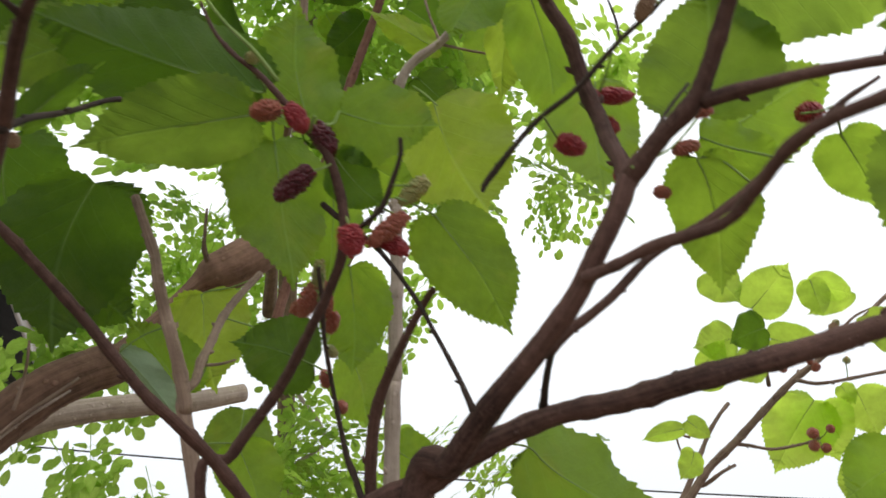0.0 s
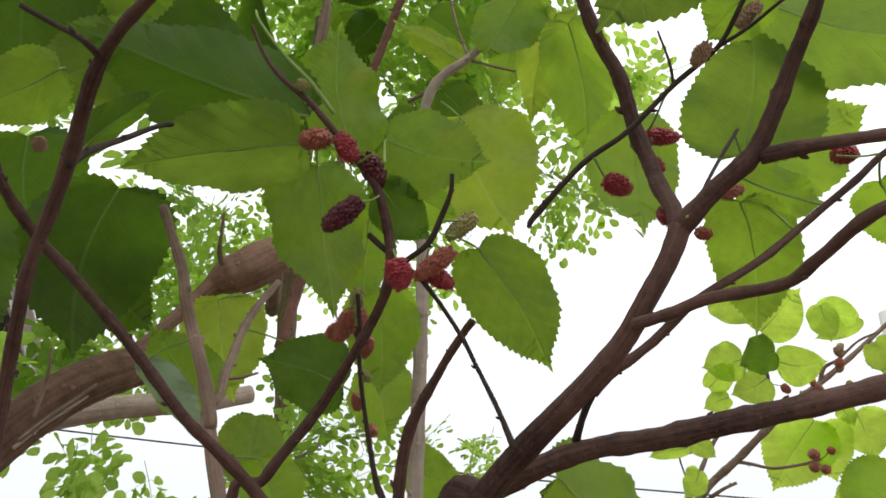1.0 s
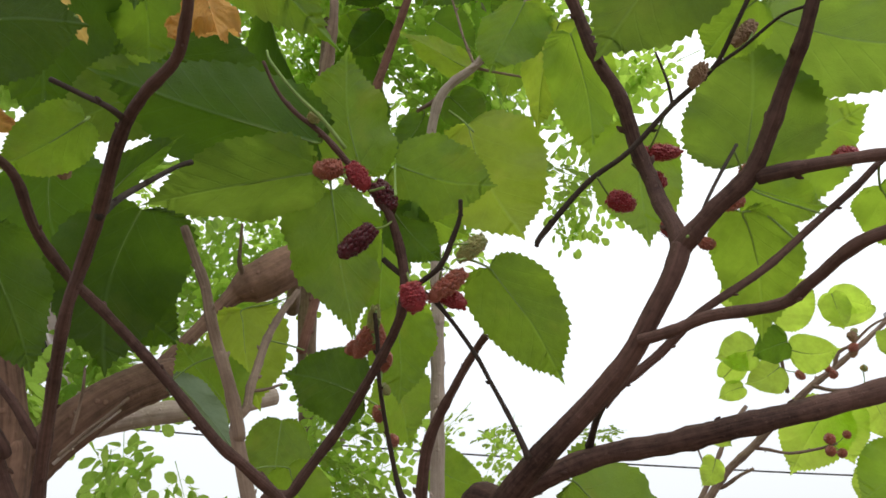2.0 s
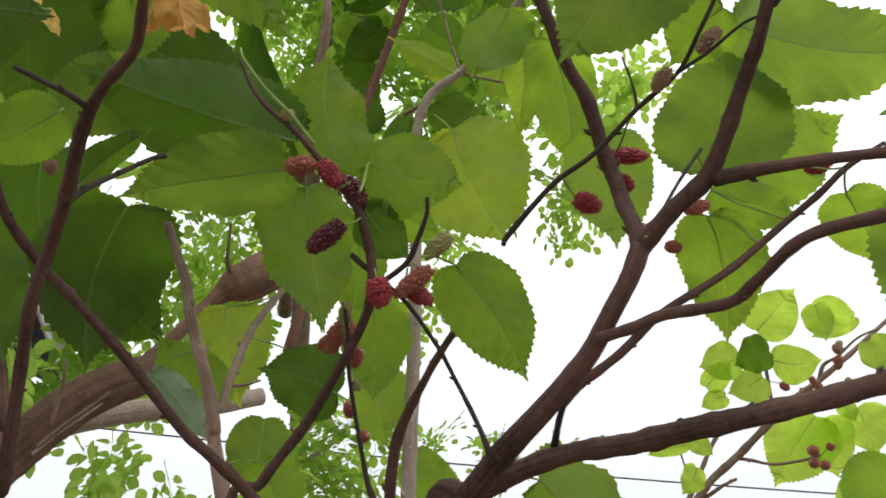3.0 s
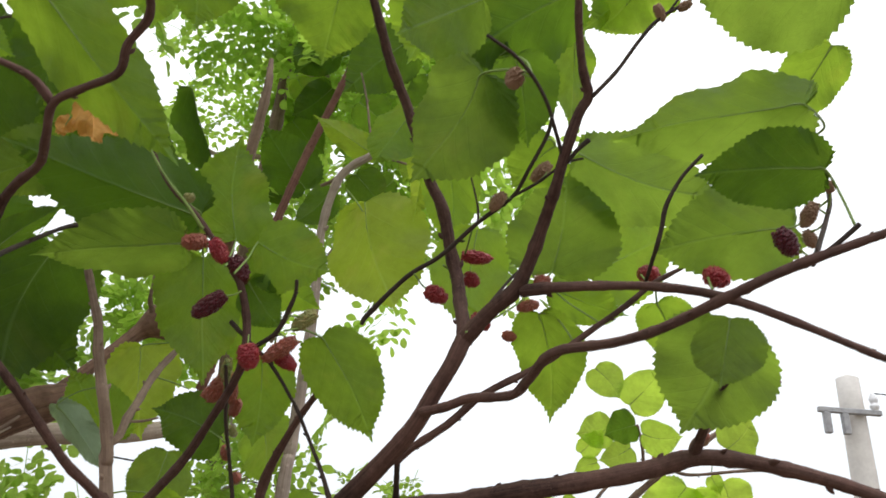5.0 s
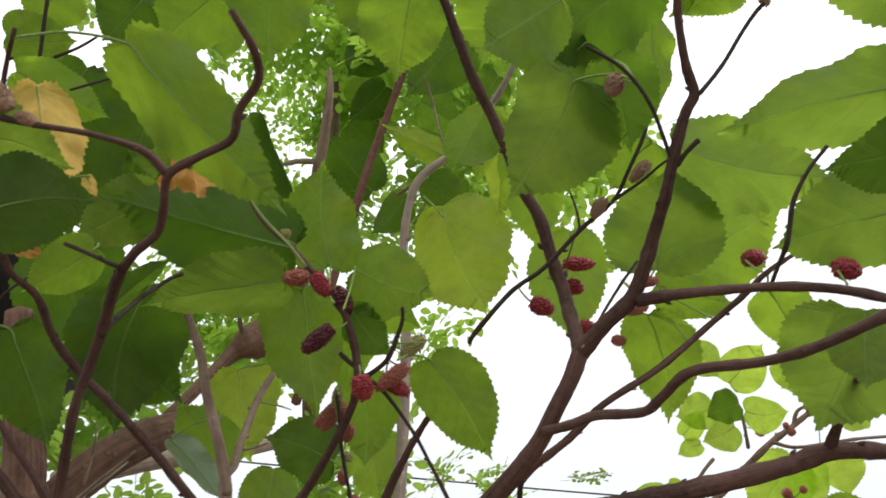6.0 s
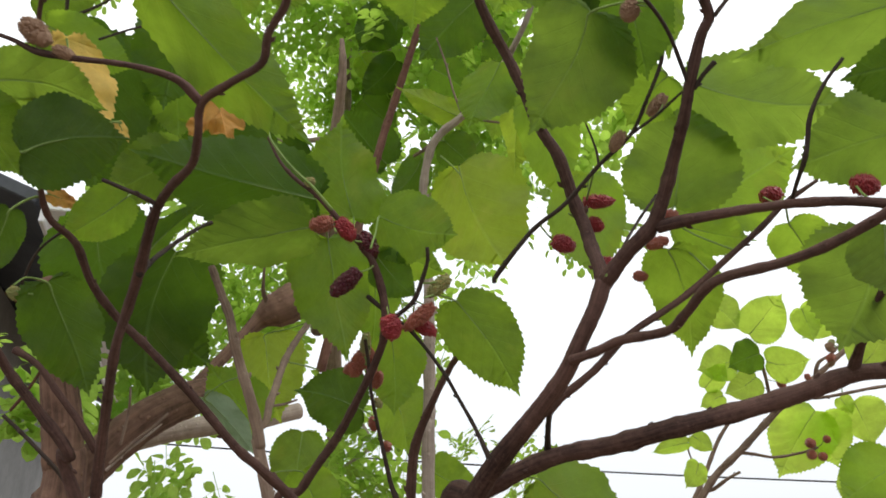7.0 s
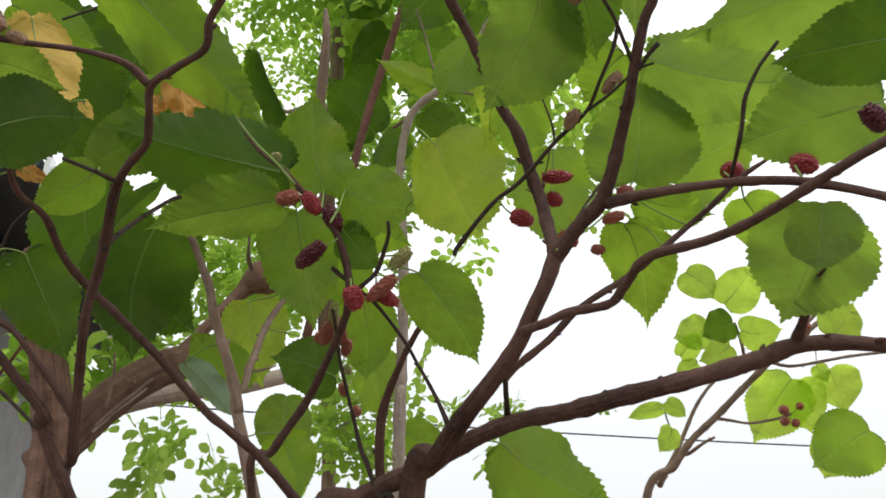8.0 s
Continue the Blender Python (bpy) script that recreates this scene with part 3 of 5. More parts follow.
branch(MULBERRY, "twig", TWIG_BARK, (-0.052, 0.523, 1.760, 0.0021), (-0.034, 0.514, 1.771, 0.0021), (-0.024, 0.502, 1.787, 0.0021), (-0.018, 0.492, 1.799, 0.0017), (-0.017, 0.484, 1.808, 0.0015))
branch(MULBERRY, "stem", GREY_BARK, (-0.070, 0.800, 0.950, 0.0120), (-0.130, 0.770, 1.250, 0.0105), (-0.246, 0.736, 1.654, 0.0069), (-0.252, 0.729, 1.689, 0.0066), (-0.259, 0.721, 1.721, 0.0066), (-0.266, 0.712, 1.747, 0.0062), (-0.278, 0.711, 1.776, 0.0059), (-0.285, 0.701, 1.804, 0.0056), (-0.293, 0.699, 1.833, 0.0053), (-0.305, 0.695, 1.861, 0.0048), (-0.319, 0.687, 1.895, 0.0043))
branch(MULBERRY, "stem", GREY_BARK, (-0.255, 0.725, 1.704, 0.0041), (-0.250, 0.736, 1.716, 0.0045), (-0.254, 0.752, 1.740, 0.0046), (-0.258, 0.777, 1.767, 0.0046), (-0.262, 0.809, 1.808, 0.0046), (-0.263, 0.851, 1.851, 0.0044), (-0.257, 0.894, 1.897, 0.0042))
branch(MULBERRY, "twig", GREY_BARK, (-0.251, 0.753, 1.737, 0.0018), (-0.241, 0.767, 1.742, 0.0016), (-0.230, 0.780, 1.750, 0.0013))
branch(MULBERRY, "twig", STALK, (-0.262, 0.809, 1.808, 0.0011), (-0.244, 0.837, 1.809, 0.0011), (-0.230, 0.853, 1.807, 0.0009))
branch(MULBERRY, "branch", BARK, (-0.050, 0.800, 0.800, 0.0117), (-0.066, 0.850, 1.135, 0.0088), (-0.076, 0.799, 1.410, 0.0065), (-0.112, 0.698, 1.526, 0.0054), (-0.146, 0.651, 1.583, 0.0050), (-0.166, 0.606, 1.617, 0.0047), (-0.182, 0.563, 1.638, 0.0042), (-0.195, 0.534, 1.653, 0.0038), (-0.224, 0.494, 1.693, 0.0036), (-0.250, 0.461, 1.724, 0.0033), (-0.266, 0.439, 1.742, 0.0033), (-0.272, 0.406, 1.760, 0.0031), (-0.271, 0.376, 1.781, 0.0028), (-0.280, 0.353, 1.792, 0.0024), (-0.271, 0.324, 1.807, 0.0021), (-0.257, 0.294, 1.828, 0.0018), (-0.242, 0.263, 1.849, 0.0015), (-0.223, 0.233, 1.872, 0.0015), (-0.206, 0.212, 1.885, 0.0012))
branch(MULBERRY, "branch", BARK, (-0.050, 0.800, 0.800, 0.0088), (-0.193, 0.727, 1.219, 0.0066), (-0.318, 0.553, 1.562, 0.0049), (-0.302, 0.510, 1.611, 0.0046), (-0.278, 0.466, 1.664, 0.0041), (-0.247, 0.415, 1.706, 0.0037), (-0.231, 0.397, 1.734, 0.0039), (-0.209, 0.369, 1.753, 0.0041), (-0.182, 0.331, 1.773, 0.0036), (-0.159, 0.307, 1.781, 0.0029), (-0.133, 0.285, 1.784, 0.0028), (-0.118, 0.261, 1.788, 0.0024), (-0.109, 0.244, 1.799, 0.0025), (-0.089, 0.235, 1.804, 0.0022), (-0.066, 0.225, 1.808, 0.0023), (-0.058, 0.212, 1.817, 0.0022), (-0.045, 0.201, 1.827, 0.0024), (-0.042, 0.185, 1.833, 0.0021), (-0.048, 0.166, 1.842, 0.0018))
branch(MULBERRY, "branch", BARK, (-0.110, 0.244, 1.800, 0.0027), (-0.119, 0.233, 1.808, 0.0024), (-0.134, 0.224, 1.811, 0.0019), (-0.152, 0.221, 1.815, 0.0016), (-0.179, 0.217, 1.819, 0.0019), (-0.200, 0.214, 1.824, 0.0019), (-0.214, 0.210, 1.831, 0.0014), (-0.238, 0.207, 1.841, 0.0011))
branch(MULBERRY, "twig", TWIG_BARK, (-0.175, 0.322, 1.778, 0.0021), (-0.175, 0.306, 1.775, 0.0015), (-0.186, 0.300, 1.779, 0.0014), (-0.197, 0.291, 1.782, 0.0014))
branch(MULBERRY, "twig", TWIG_BARK, (-0.209, 0.369, 1.748, 0.0025), (-0.211, 0.388, 1.769, 0.0021), (-0.216, 0.423, 1.799, 0.0019), (-0.209, 0.445, 1.823, 0.0017), (-0.204, 0.455, 1.832, 0.0021))
branch(MULBERRY, "twig", TWIG_BARK, (-0.252, 0.401, 1.836, 0.0011), (-0.291, 0.415, 1.828, 0.0011), (-0.322, 0.426, 1.820, 0.0011), (-0.354, 0.439, 1.807, 0.0012), (-0.378, 0.458, 1.784, 0.0012))
branch(MULBERRY, "branch", BARK, (-0.344, 0.408, 1.710, 0.0037), (-0.341, 0.427, 1.695, 0.0037), (-0.325, 0.450, 1.668, 0.0041), (-0.308, 0.472, 1.639, 0.0047), (-0.310, 0.501, 1.602, 0.0049), (-0.189, 0.701, 1.241, 0.0066), (-0.050, 0.800, 0.800, 0.0088))
branch(MULBERRY, "twig", TWIG_BARK, (-0.445, 0.557, 1.692, 0.0019), (-0.425, 0.569, 1.673, 0.0019), (-0.396, 0.590, 1.641, 0.0020), (-0.381, 0.604, 1.616, 0.0023))
branch(MULBERRY, "twig", TWIG_BARK, (-0.050, 0.800, 0.800, 0.0056), (-0.051, 0.796, 1.213, 0.0042), (-0.047, 0.692, 1.551, 0.0031), (-0.069, 0.693, 1.588, 0.0028), (-0.081, 0.690, 1.619, 0.0029), (-0.087, 0.684, 1.634, 0.0025), (-0.093, 0.667, 1.667, 0.0020), (-0.096, 0.646, 1.694, 0.0018), (-0.096, 0.619, 1.716, 0.0018), (-0.093, 0.593, 1.738, 0.0018), (-0.093, 0.576, 1.757, 0.0016))
branch(MULBERRY, "twig", TWIG_BARK, (0.260, 0.413, 1.792, 0.0014), (0.259, 0.386, 1.797, 0.0014), (0.258, 0.365, 1.800, 0.0018), (0.260, 0.359, 1.810, 0.0016), (0.262, 0.350, 1.824, 0.0016), (0.271, 0.341, 1.841, 0.0013), (0.284, 0.335, 1.856, 0.0012))
branch(MULBERRY, "twig", TWIG_BARK, (0.138, 0.469, 1.775, 0.0013), (0.149, 0.475, 1.797, 0.0012), (0.165, 0.485, 1.824, 0.0013), (0.183, 0.503, 1.853, 0.0013))
branch(MULBERRY, "branch", BARK, (-0.357, 0.444, 1.721, 0.0031), (-0.339, 0.453, 1.709, 0.0027), (-0.323, 0.465, 1.687, 0.0027), (-0.307, 0.477, 1.665, 0.0031), (-0.295, 0.489, 1.643, 0.0034))
branch(MULBERRY, "twig", TWIG_BARK, (0.211, 0.339, 1.905, 0.0017), (0.227, 0.332, 1.923, 0.0014), (0.240, 0.324, 1.942, 0.0014), (0.251, 0.318, 1.956, 0.0014), (0.262, 0.314, 1.965, 0.0014), (0.276, 0.310, 1.973, 0.0014), (0.285, 0.304, 1.985, 0.0013), (0.292, 0.293, 2.004, 0.0012))
branch(MULBERRY, "twig", TWIG_BARK, (0.262, 0.314, 1.965, 0.0009), (0.270, 0.308, 1.977, 0.0008), (0.276, 0.301, 1.992, 0.0008))
branch(MULBERRY, "twig", TWIG_BARK, (0.353, 0.348, 1.784, 0.0021), (0.365, 0.362, 1.803, 0.0019), (0.387, 0.383, 1.844, 0.0017), (0.395, 0.391, 1.863, 0.0017), (0.394, 0.390, 1.893, 0.0015), (0.385, 0.385, 1.913, 0.0013), (0.378, 0.387, 1.926, 0.0010))
branch(MULBERRY, "spur", TWIG_BARK, (0.355, 0.347, 1.787, 0.0017), (0.368, 0.339, 1.797, 0.0017), (0.379, 0.332, 1.807, 0.0017))
branch(MULBERRY, "twig", TWIG_BARK, (-0.280, 0.307, 2.009, 0.0016), (-0.289, 0.324, 1.985, 0.0016), (-0.295, 0.336, 1.967, 0.0013))
branch(MULBERRY, "twig", TWIG_BARK, (-0.285, 0.338, 1.974, 0.0013), (-0.269, 0.341, 1.985, 0.0012), (-0.255, 0.341, 1.995, 0.0010))
branch(MULBERRY, "twig", TWIG_BARK, (-0.236, 0.306, 1.914, 0.0010), (-0.212, 0.312, 1.927, 0.0009), (-0.188, 0.319, 1.937, 0.0007))
branch(MULBERRY, "twig", STALK, (-0.092, 0.445, 1.831, 0.0014), (-0.106, 0.433, 1.847, 0.0013), (-0.125, 0.427, 1.866, 0.0011), (-0.141, 0.421, 1.887, 0.0010), (-0.146, 0.423, 1.899, 0.0008))
leaf(MULBERRY, "fresh", (-0.056, 0.592, 2.332), (-0.076, 0.647, 2.221), (0.473, -0.758, -0.450), 0.118, 0.1, 0.1, (-0.013, 0.555, 2.301))
leaf(MULBERRY, "fresh", (0.097, 0.490, 2.219), (0.042, 0.544, 2.113), (0.405, -0.716, -0.568), 0.129, 0.12, 0.1)
leaf(MULBERRY, "deep", (0.216, 0.467, 2.145), (0.100, 0.497, 2.080), (0.263, -0.603, -0.753), 0.111, 0.1, 0.1)
leaf(MULBERRY, "fresh", (0.226, 0.532, 2.147), (0.223, 0.579, 2.059), (0.234, -0.860, -0.454), 0.053, 0.1, 0.1)
leaf(MULBERRY, "fresh", (0.298, 0.397, 2.114), (0.217, 0.424, 2.056), (0.263, -0.678, -0.687), 0.070, 0.1, 0.1)
leaf(MULBERRY, "deep", (-0.276, 0.399, 2.116), (-0.252, 0.421, 2.080), (0.536, -0.837, -0.107), 0.058, 0.1, 0.1)
leaf(MULBERRY, "fresh", (-0.143, 0.403, 2.133), (-0.153, 0.445, 2.052), (0.677, -0.628, -0.384), 0.087, 0.1, 0.1)
leaf(MULBERRY, "fresh", (-0.151, 0.464, 2.236), (-0.119, 0.503, 2.166), (0.458, -0.853, -0.251), 0.112, 0.1, 0.1)
leaf(MULBERRY, "fresh", (-0.101, 0.561, 2.284), (-0.047, 0.611, 2.193), (0.275, -0.907, -0.320), 0.108, 0.1, 0.1)
leaf(MULBERRY, "deep", (-0.427, 0.612, 2.105), (-0.327, 0.645, 2.058), (0.170, -0.953, -0.252), 0.085, 0.1, 0.1)
leaf(MULBERRY, "fresh", (-0.000, 0.542, 1.779), (0.049, 0.581, 1.704), (0.219, -0.915, -0.338), 0.067, 0.07, 0.10, (-0.019, 0.484, 1.762))
leaf(MULBERRY, "deep", (-0.071, 0.523, 1.820), (-0.035, 0.536, 1.785), (-0.086, -0.900, -0.427), 0.040, 0.00, 0.17, (-0.072, 0.504, 1.808))
leaf(MULBERRY, "fresh", (-0.070, 0.522, 1.861), (0.009, 0.510, 1.826), (-0.214, -0.964, -0.155), 0.072, 0.04, 0.17, (-0.056, 0.441, 1.791))
leaf(MULBERRY, "fresh", (-0.075, 0.538, 1.845), (-0.023, 0.592, 1.832), (0.484, -0.607, -0.630), 0.053, 0.18, 0.14, (-0.084, 0.497, 1.826))
leaf(MULBERRY, "fresh", (-0.109, 0.568, 1.886), (-0.127, 0.558, 1.992), (0.481, -0.877, -0.003), 0.084, 0.12, 0.14, (-0.063, 0.437, 1.795))
leaf(MULBERRY, "mature", (-0.127, 0.491, 1.839), (-0.246, 0.487, 1.821), (0.132, -0.677, -0.725), 0.066, 0.12, 0.08, (-0.099, 0.481, 1.828))
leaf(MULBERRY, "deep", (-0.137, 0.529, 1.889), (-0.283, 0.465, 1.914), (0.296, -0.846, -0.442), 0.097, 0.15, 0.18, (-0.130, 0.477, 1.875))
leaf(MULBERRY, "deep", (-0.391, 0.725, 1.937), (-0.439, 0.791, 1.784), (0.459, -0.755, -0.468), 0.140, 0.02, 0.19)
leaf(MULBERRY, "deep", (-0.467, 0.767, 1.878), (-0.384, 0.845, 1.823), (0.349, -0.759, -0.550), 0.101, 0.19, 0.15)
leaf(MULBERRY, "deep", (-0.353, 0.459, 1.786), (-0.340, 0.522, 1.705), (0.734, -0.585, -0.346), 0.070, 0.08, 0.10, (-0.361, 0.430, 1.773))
leaf(MULBERRY, "deep", (-0.237, 0.415, 1.784), (-0.196, 0.413, 1.828), (0.609, -0.547, -0.574), 0.024, 0.30, 0.19)
leaf(MULBERRY, "pale", (-0.331, 0.902, 1.877), (-0.287, 0.882, 1.744), (0.158, -0.968, 0.194), 0.096, 0.05, 0.08, (-0.258, 0.885, 1.888))
leaf(MULBERRY, "fresh", (-0.295, 0.820, 1.727), (-0.356, 0.796, 1.801), (0.166, -0.971, -0.170), 0.078, 0.17, 0.09, (-0.258, 0.777, 1.767))
leaf(MULBERRY, "grey", (-0.324, 0.724, 1.743), (-0.271, 0.761, 1.683), (0.273, -0.909, -0.315), 0.033, 0.30, 0.06, (-0.273, 0.711, 1.764))
leaf(MULBERRY, "deep", (-0.123, 0.692, 1.715), (-0.199, 0.702, 1.741), (-0.185, -0.970, -0.156), 0.069, 0.09, 0.07, (-0.095, 0.650, 1.689))
leaf(MULBERRY, "fresh", (-0.095, 0.689, 1.808), (-0.101, 0.732, 1.725), (0.392, -0.804, -0.446), 0.074, 0.05, 0.19)
leaf(MULBERRY, "fresh", (-0.129, 0.848, 1.775), (-0.097, 0.827, 1.691), (-0.301, -0.946, 0.119), 0.072, 0.16, 0.07)
leaf(MULBERRY, "fresh", (-0.126, 0.541, 1.850), (-0.115, 0.575, 1.742), (0.550, -0.810, -0.202), 0.083, 0.03, 0.10, (-0.104, 0.488, 1.849))
leaf(MULBERRY, "mature", (-0.261, 0.500, 1.931), (-0.331, 0.483, 1.885), (0.515, -0.671, -0.534), 0.068, 0.07, 0.18)
leaf(MULBERRY, "fresh", (-0.099, 0.628, 1.851), (-0.113, 0.670, 1.788), (0.481, -0.675, -0.559), 0.062, 0.17, 0.12)
leaf(MULBERRY, "fresh", (-0.302, 1.014, 1.755), (-0.292, 0.972, 1.644), (0.381, -0.851, 0.362), 0.089, 0.13, 0.12)
leaf(MULBERRY, "fresh", (-0.215, 0.774, 1.663), (-0.189, 0.790, 1.592), (0.409, -0.911, -0.048), 0.062, 0.17, 0.15, (-0.246, 0.736, 1.654))
leaf(MULBERRY, "fresh", (0.062, 0.682, 1.638), (0.166, 0.753, 1.581), (0.589, -0.805, 0.074), 0.110, 0.14, 0.11, (0.046, 0.642, 1.639))
leaf(MULBERRY, "fresh", (-0.082, 0.874, 1.678), (-0.026, 0.920, 1.659), (0.491, -0.770, -0.407), 0.056, 0.12, 0.18)
leaf(MULBERRY, "pale", (-0.030, 0.812, 2.083), (0.035, 0.812, 1.923), (-0.247, -0.964, -0.099), 0.142, 0.20, 0.09)
leaf(MULBERRY, "fresh", (0.085, 0.626, 2.063), (0.104, 0.698, 1.964), (-0.054, -0.801, -0.596), 0.070, 0.08, 0.17)
leaf(MULBERRY, "pale", (0.078, 0.658, 2.104), (0.060, 0.740, 2.036), (-0.242, -0.651, -0.719), 0.062, 0.40, 0.30)
leaf(MULBERRY, "fresh", (0.133, 0.591, 1.928), (0.127, 0.596, 1.811), (-0.008, -0.999, -0.041), 0.078, 0.09, 0.19)
leaf(MULBERRY, "mature", (0.208, 0.564, 1.871), (0.218, 0.536, 1.966), (-0.218, -0.941, -0.259), 0.106, 0.07, 0.13, (0.130, 0.468, 1.766))
leaf(MULBERRY, "fresh", (0.264, 0.659, 1.920), (0.357, 0.665, 1.978), (0.169, -0.970, -0.174), 0.098, 0.09, 0.09)
leaf(MULBERRY, "fresh", (0.213, 0.594, 1.868), (0.286, 0.625, 1.859), (0.302, -0.843, -0.446), 0.045, 0.09, 0.16, (0.251, 0.543, 1.813))
leaf(MULBERRY, "fresh", (0.196, 0.552, 1.822), (0.216, 0.622, 1.753), (-0.126, -0.674, -0.728), 0.070, 0.01, 0.14, (0.227, 0.543, 1.793))
leaf(MULBERRY, "fresh", (0.310, 0.570, 1.849), (0.335, 0.603, 1.805), (-0.042, -0.793, -0.608), 0.057, 0.10, 0.12, (0.304, 0.536, 1.857))
leaf(MULBERRY, "mature", (0.348, 0.487, 1.793), (0.315, 0.527, 1.718), (-0.327, -0.885, -0.333), 0.099, 0.08, 0.06, (0.356, 0.477, 1.780))
leaf(MULBERRY, "mature", (0.328, 0.434, 1.779), (0.314, 0.428, 1.719), (-0.327, -0.929, 0.171), 0.055, 0.19, 0.17, (0.356, 0.477, 1.780))
leaf(MULBERRY, "mature", (0.354, 0.325, 1.896), (0.257, 0.419, 1.923), (-0.712, -0.662, -0.234), 0.065, 0.22, 0.12, (0.385, 0.385, 1.913))
leaf(MULBERRY, "mature", (0.228, 0.517, 1.980), (0.351, 0.492, 1.919), (-0.325, -0.907, -0.268), 0.089, 0.21, 0.08)
leaf(MULBERRY, "deep", (0.365, 0.335, 1.850), (0.279, 0.339, 1.845), (0.007, -0.732, -0.681), 0.057, 0.05, 0.19, (0.377, 0.333, 1.805))
leaf(MULBERRY, "mature", (0.382, 0.424, 1.857), (0.273, 0.430, 1.830), (0.051, -0.899, -0.434), 0.074, 0.07, 0.07, (0.395, 0.391, 1.863))
leaf(MULBERRY, "mature", (0.130, 0.363, 1.941), (0.084, 0.430, 1.884), (-0.472, -0.734, -0.489), 0.096, 0.15, 0.09, (0.163, 0.319, 1.906))
leaf(MULBERRY, "mature", (0.124, 0.385, 2.043), (0.052, 0.372, 1.984), (0.527, -0.695, -0.489), 0.085, 0.09, 0.19)
leaf(MULBERRY, "fresh", (-0.016, 0.444, 2.124), (-0.039, 0.505, 2.074), (0.166, -0.587, -0.792), 0.087, 0.16, 0.18)
leaf(MULBERRY, "deep", (0.154, 0.352, 1.950), (0.171, 0.389, 1.897), (-0.475, -0.640, -0.604), 0.057, 0.10, 0.08, (0.166, 0.322, 1.905))
leaf(MULBERRY, "fresh", (0.197, 0.452, 1.941), (0.162, 0.477, 1.914), (0.098, -0.664, -0.741), 0.062, 0.13, 0.09, (0.185, 0.430, 1.930))
leaf(MULBERRY, "mature", (0.361, 0.259, 1.953), (0.274, 0.292, 1.964), (-0.337, -0.647, -0.684), 0.084, 0.13, 0.09)
leaf(MULBERRY, "deep", (0.154, 0.494, 2.089), (0.101, 0.530, 2.052), (0.092, -0.641, -0.762), 0.078, 0.13, 0.13)
leaf(MULBERRY, "fresh", (0.388, 0.336, 1.963), (0.367, 0.379, 1.922), (-0.155, -0.725, -0.672), 0.052, 0.09, 0.07)
leaf(MULBERRY, "light", (0.266, 0.394, 2.083), (0.234, 0.426, 2.057), (-0.141, -0.707, -0.693), 0.064, 0.05, 0.09)
leaf(MULBERRY, "fresh", (0.043, 0.660, 2.137), (0.007, 0.667, 2.045), (-0.179, -0.984, -0.007), 0.080, 0.11, 0.15)
leaf(MULBERRY, "fresh", (-0.150, 0.236, 1.890), (-0.074, 0.325, 1.823), (0.287, -0.722, -0.630), 0.061, 0.19, 0.10, (-0.209, 0.216, 1.882))
leaf(MULBERRY, "deep", (-0.237, 0.264, 1.790), (-0.186, 0.290, 1.810), (0.523, -0.801, -0.289), 0.057, 0.10, 0.08, (-0.254, 0.288, 1.832))
leaf(MULBERRY, "mature", (-0.263, 0.252, 1.839), (-0.210, 0.291, 1.846), (0.365, -0.349, -0.863), 0.056, 0.11, 0.16)
leaf(MULBERRY, "fresh", (-0.277, 0.251, 1.822), (-0.257, 0.289, 1.793), (0.439, -0.686, -0.580), 0.049, 0.15, 0.16, (-0.248, 0.275, 1.841))
leaf(MULBERRY, "fresh", (-0.322, 0.325, 1.988), (-0.281, 0.349, 2.000), (0.525, -0.622, -0.581), 0.045, 0.12, 0.19)
leaf(MULBERRY, "deep", (-0.229, 0.348, 2.038), (-0.261, 0.356, 2.008), (0.551, -0.445, -0.706), 0.052, 0.07, 0.12)
leaf(MULBERRY, "deep", (-0.191, 0.333, 1.953), (-0.214, 0.365, 1.894), (0.613, -0.560, -0.557), 0.061, 0.15, 0.15)
leaf(MULBERRY, "fresh", (-0.286, 0.308, 1.936), (-0.238, 0.354, 1.927), (0.402, -0.571, -0.716), 0.038, 0.16, 0.07)
leaf(MULBERRY, "fresh", (-0.182, 0.377, 2.068), (-0.233, 0.388, 2.027), (0.485, -0.476, -0.734), 0.061, 0.14, 0.12)
leaf(MULBERRY, "fresh", (-0.201, 0.445, 2.140), (-0.219, 0.486, 2.089), (0.489, -0.589, -0.643), 0.055, 0.10, 0.11)
leaf(MULBERRY, "fresh", (-0.244, 0.389, 1.826), (-0.285, 0.379, 1.789), (0.560, -0.708, -0.430), 0.043, 0.13, 0.07, (-0.252, 0.401, 1.836))
leaf(MULBERRY, "deep", (-0.288, 0.324, 1.784), (-0.304, 0.332, 1.737), (0.722, -0.601, -0.344), 0.028, 0.16, 0.17, (-0.275, 0.336, 1.801))
leaf(MULBERRY, "fresh", (-0.319, 0.363, 2.084), (-0.351, 0.373, 2.049), (0.510, -0.589, -0.627), 0.055, 0.14, 0.07)
leaf(MULBERRY, "fresh", (-0.180, 0.485, 2.198), (-0.200, 0.518, 2.157), (0.334, -0.648, -0.685), 0.062, 0.14, 0.14)
leaf(MULBERRY, "deep", (-0.317, 0.418, 2.030), (-0.348, 0.425, 1.994), (0.380, -0.794, -0.475), 0.050, 0.11, 0.19)
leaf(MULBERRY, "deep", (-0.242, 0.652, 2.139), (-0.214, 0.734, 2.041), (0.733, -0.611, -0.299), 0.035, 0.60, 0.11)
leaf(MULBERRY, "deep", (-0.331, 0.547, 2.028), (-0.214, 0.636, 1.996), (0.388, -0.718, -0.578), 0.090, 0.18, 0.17)
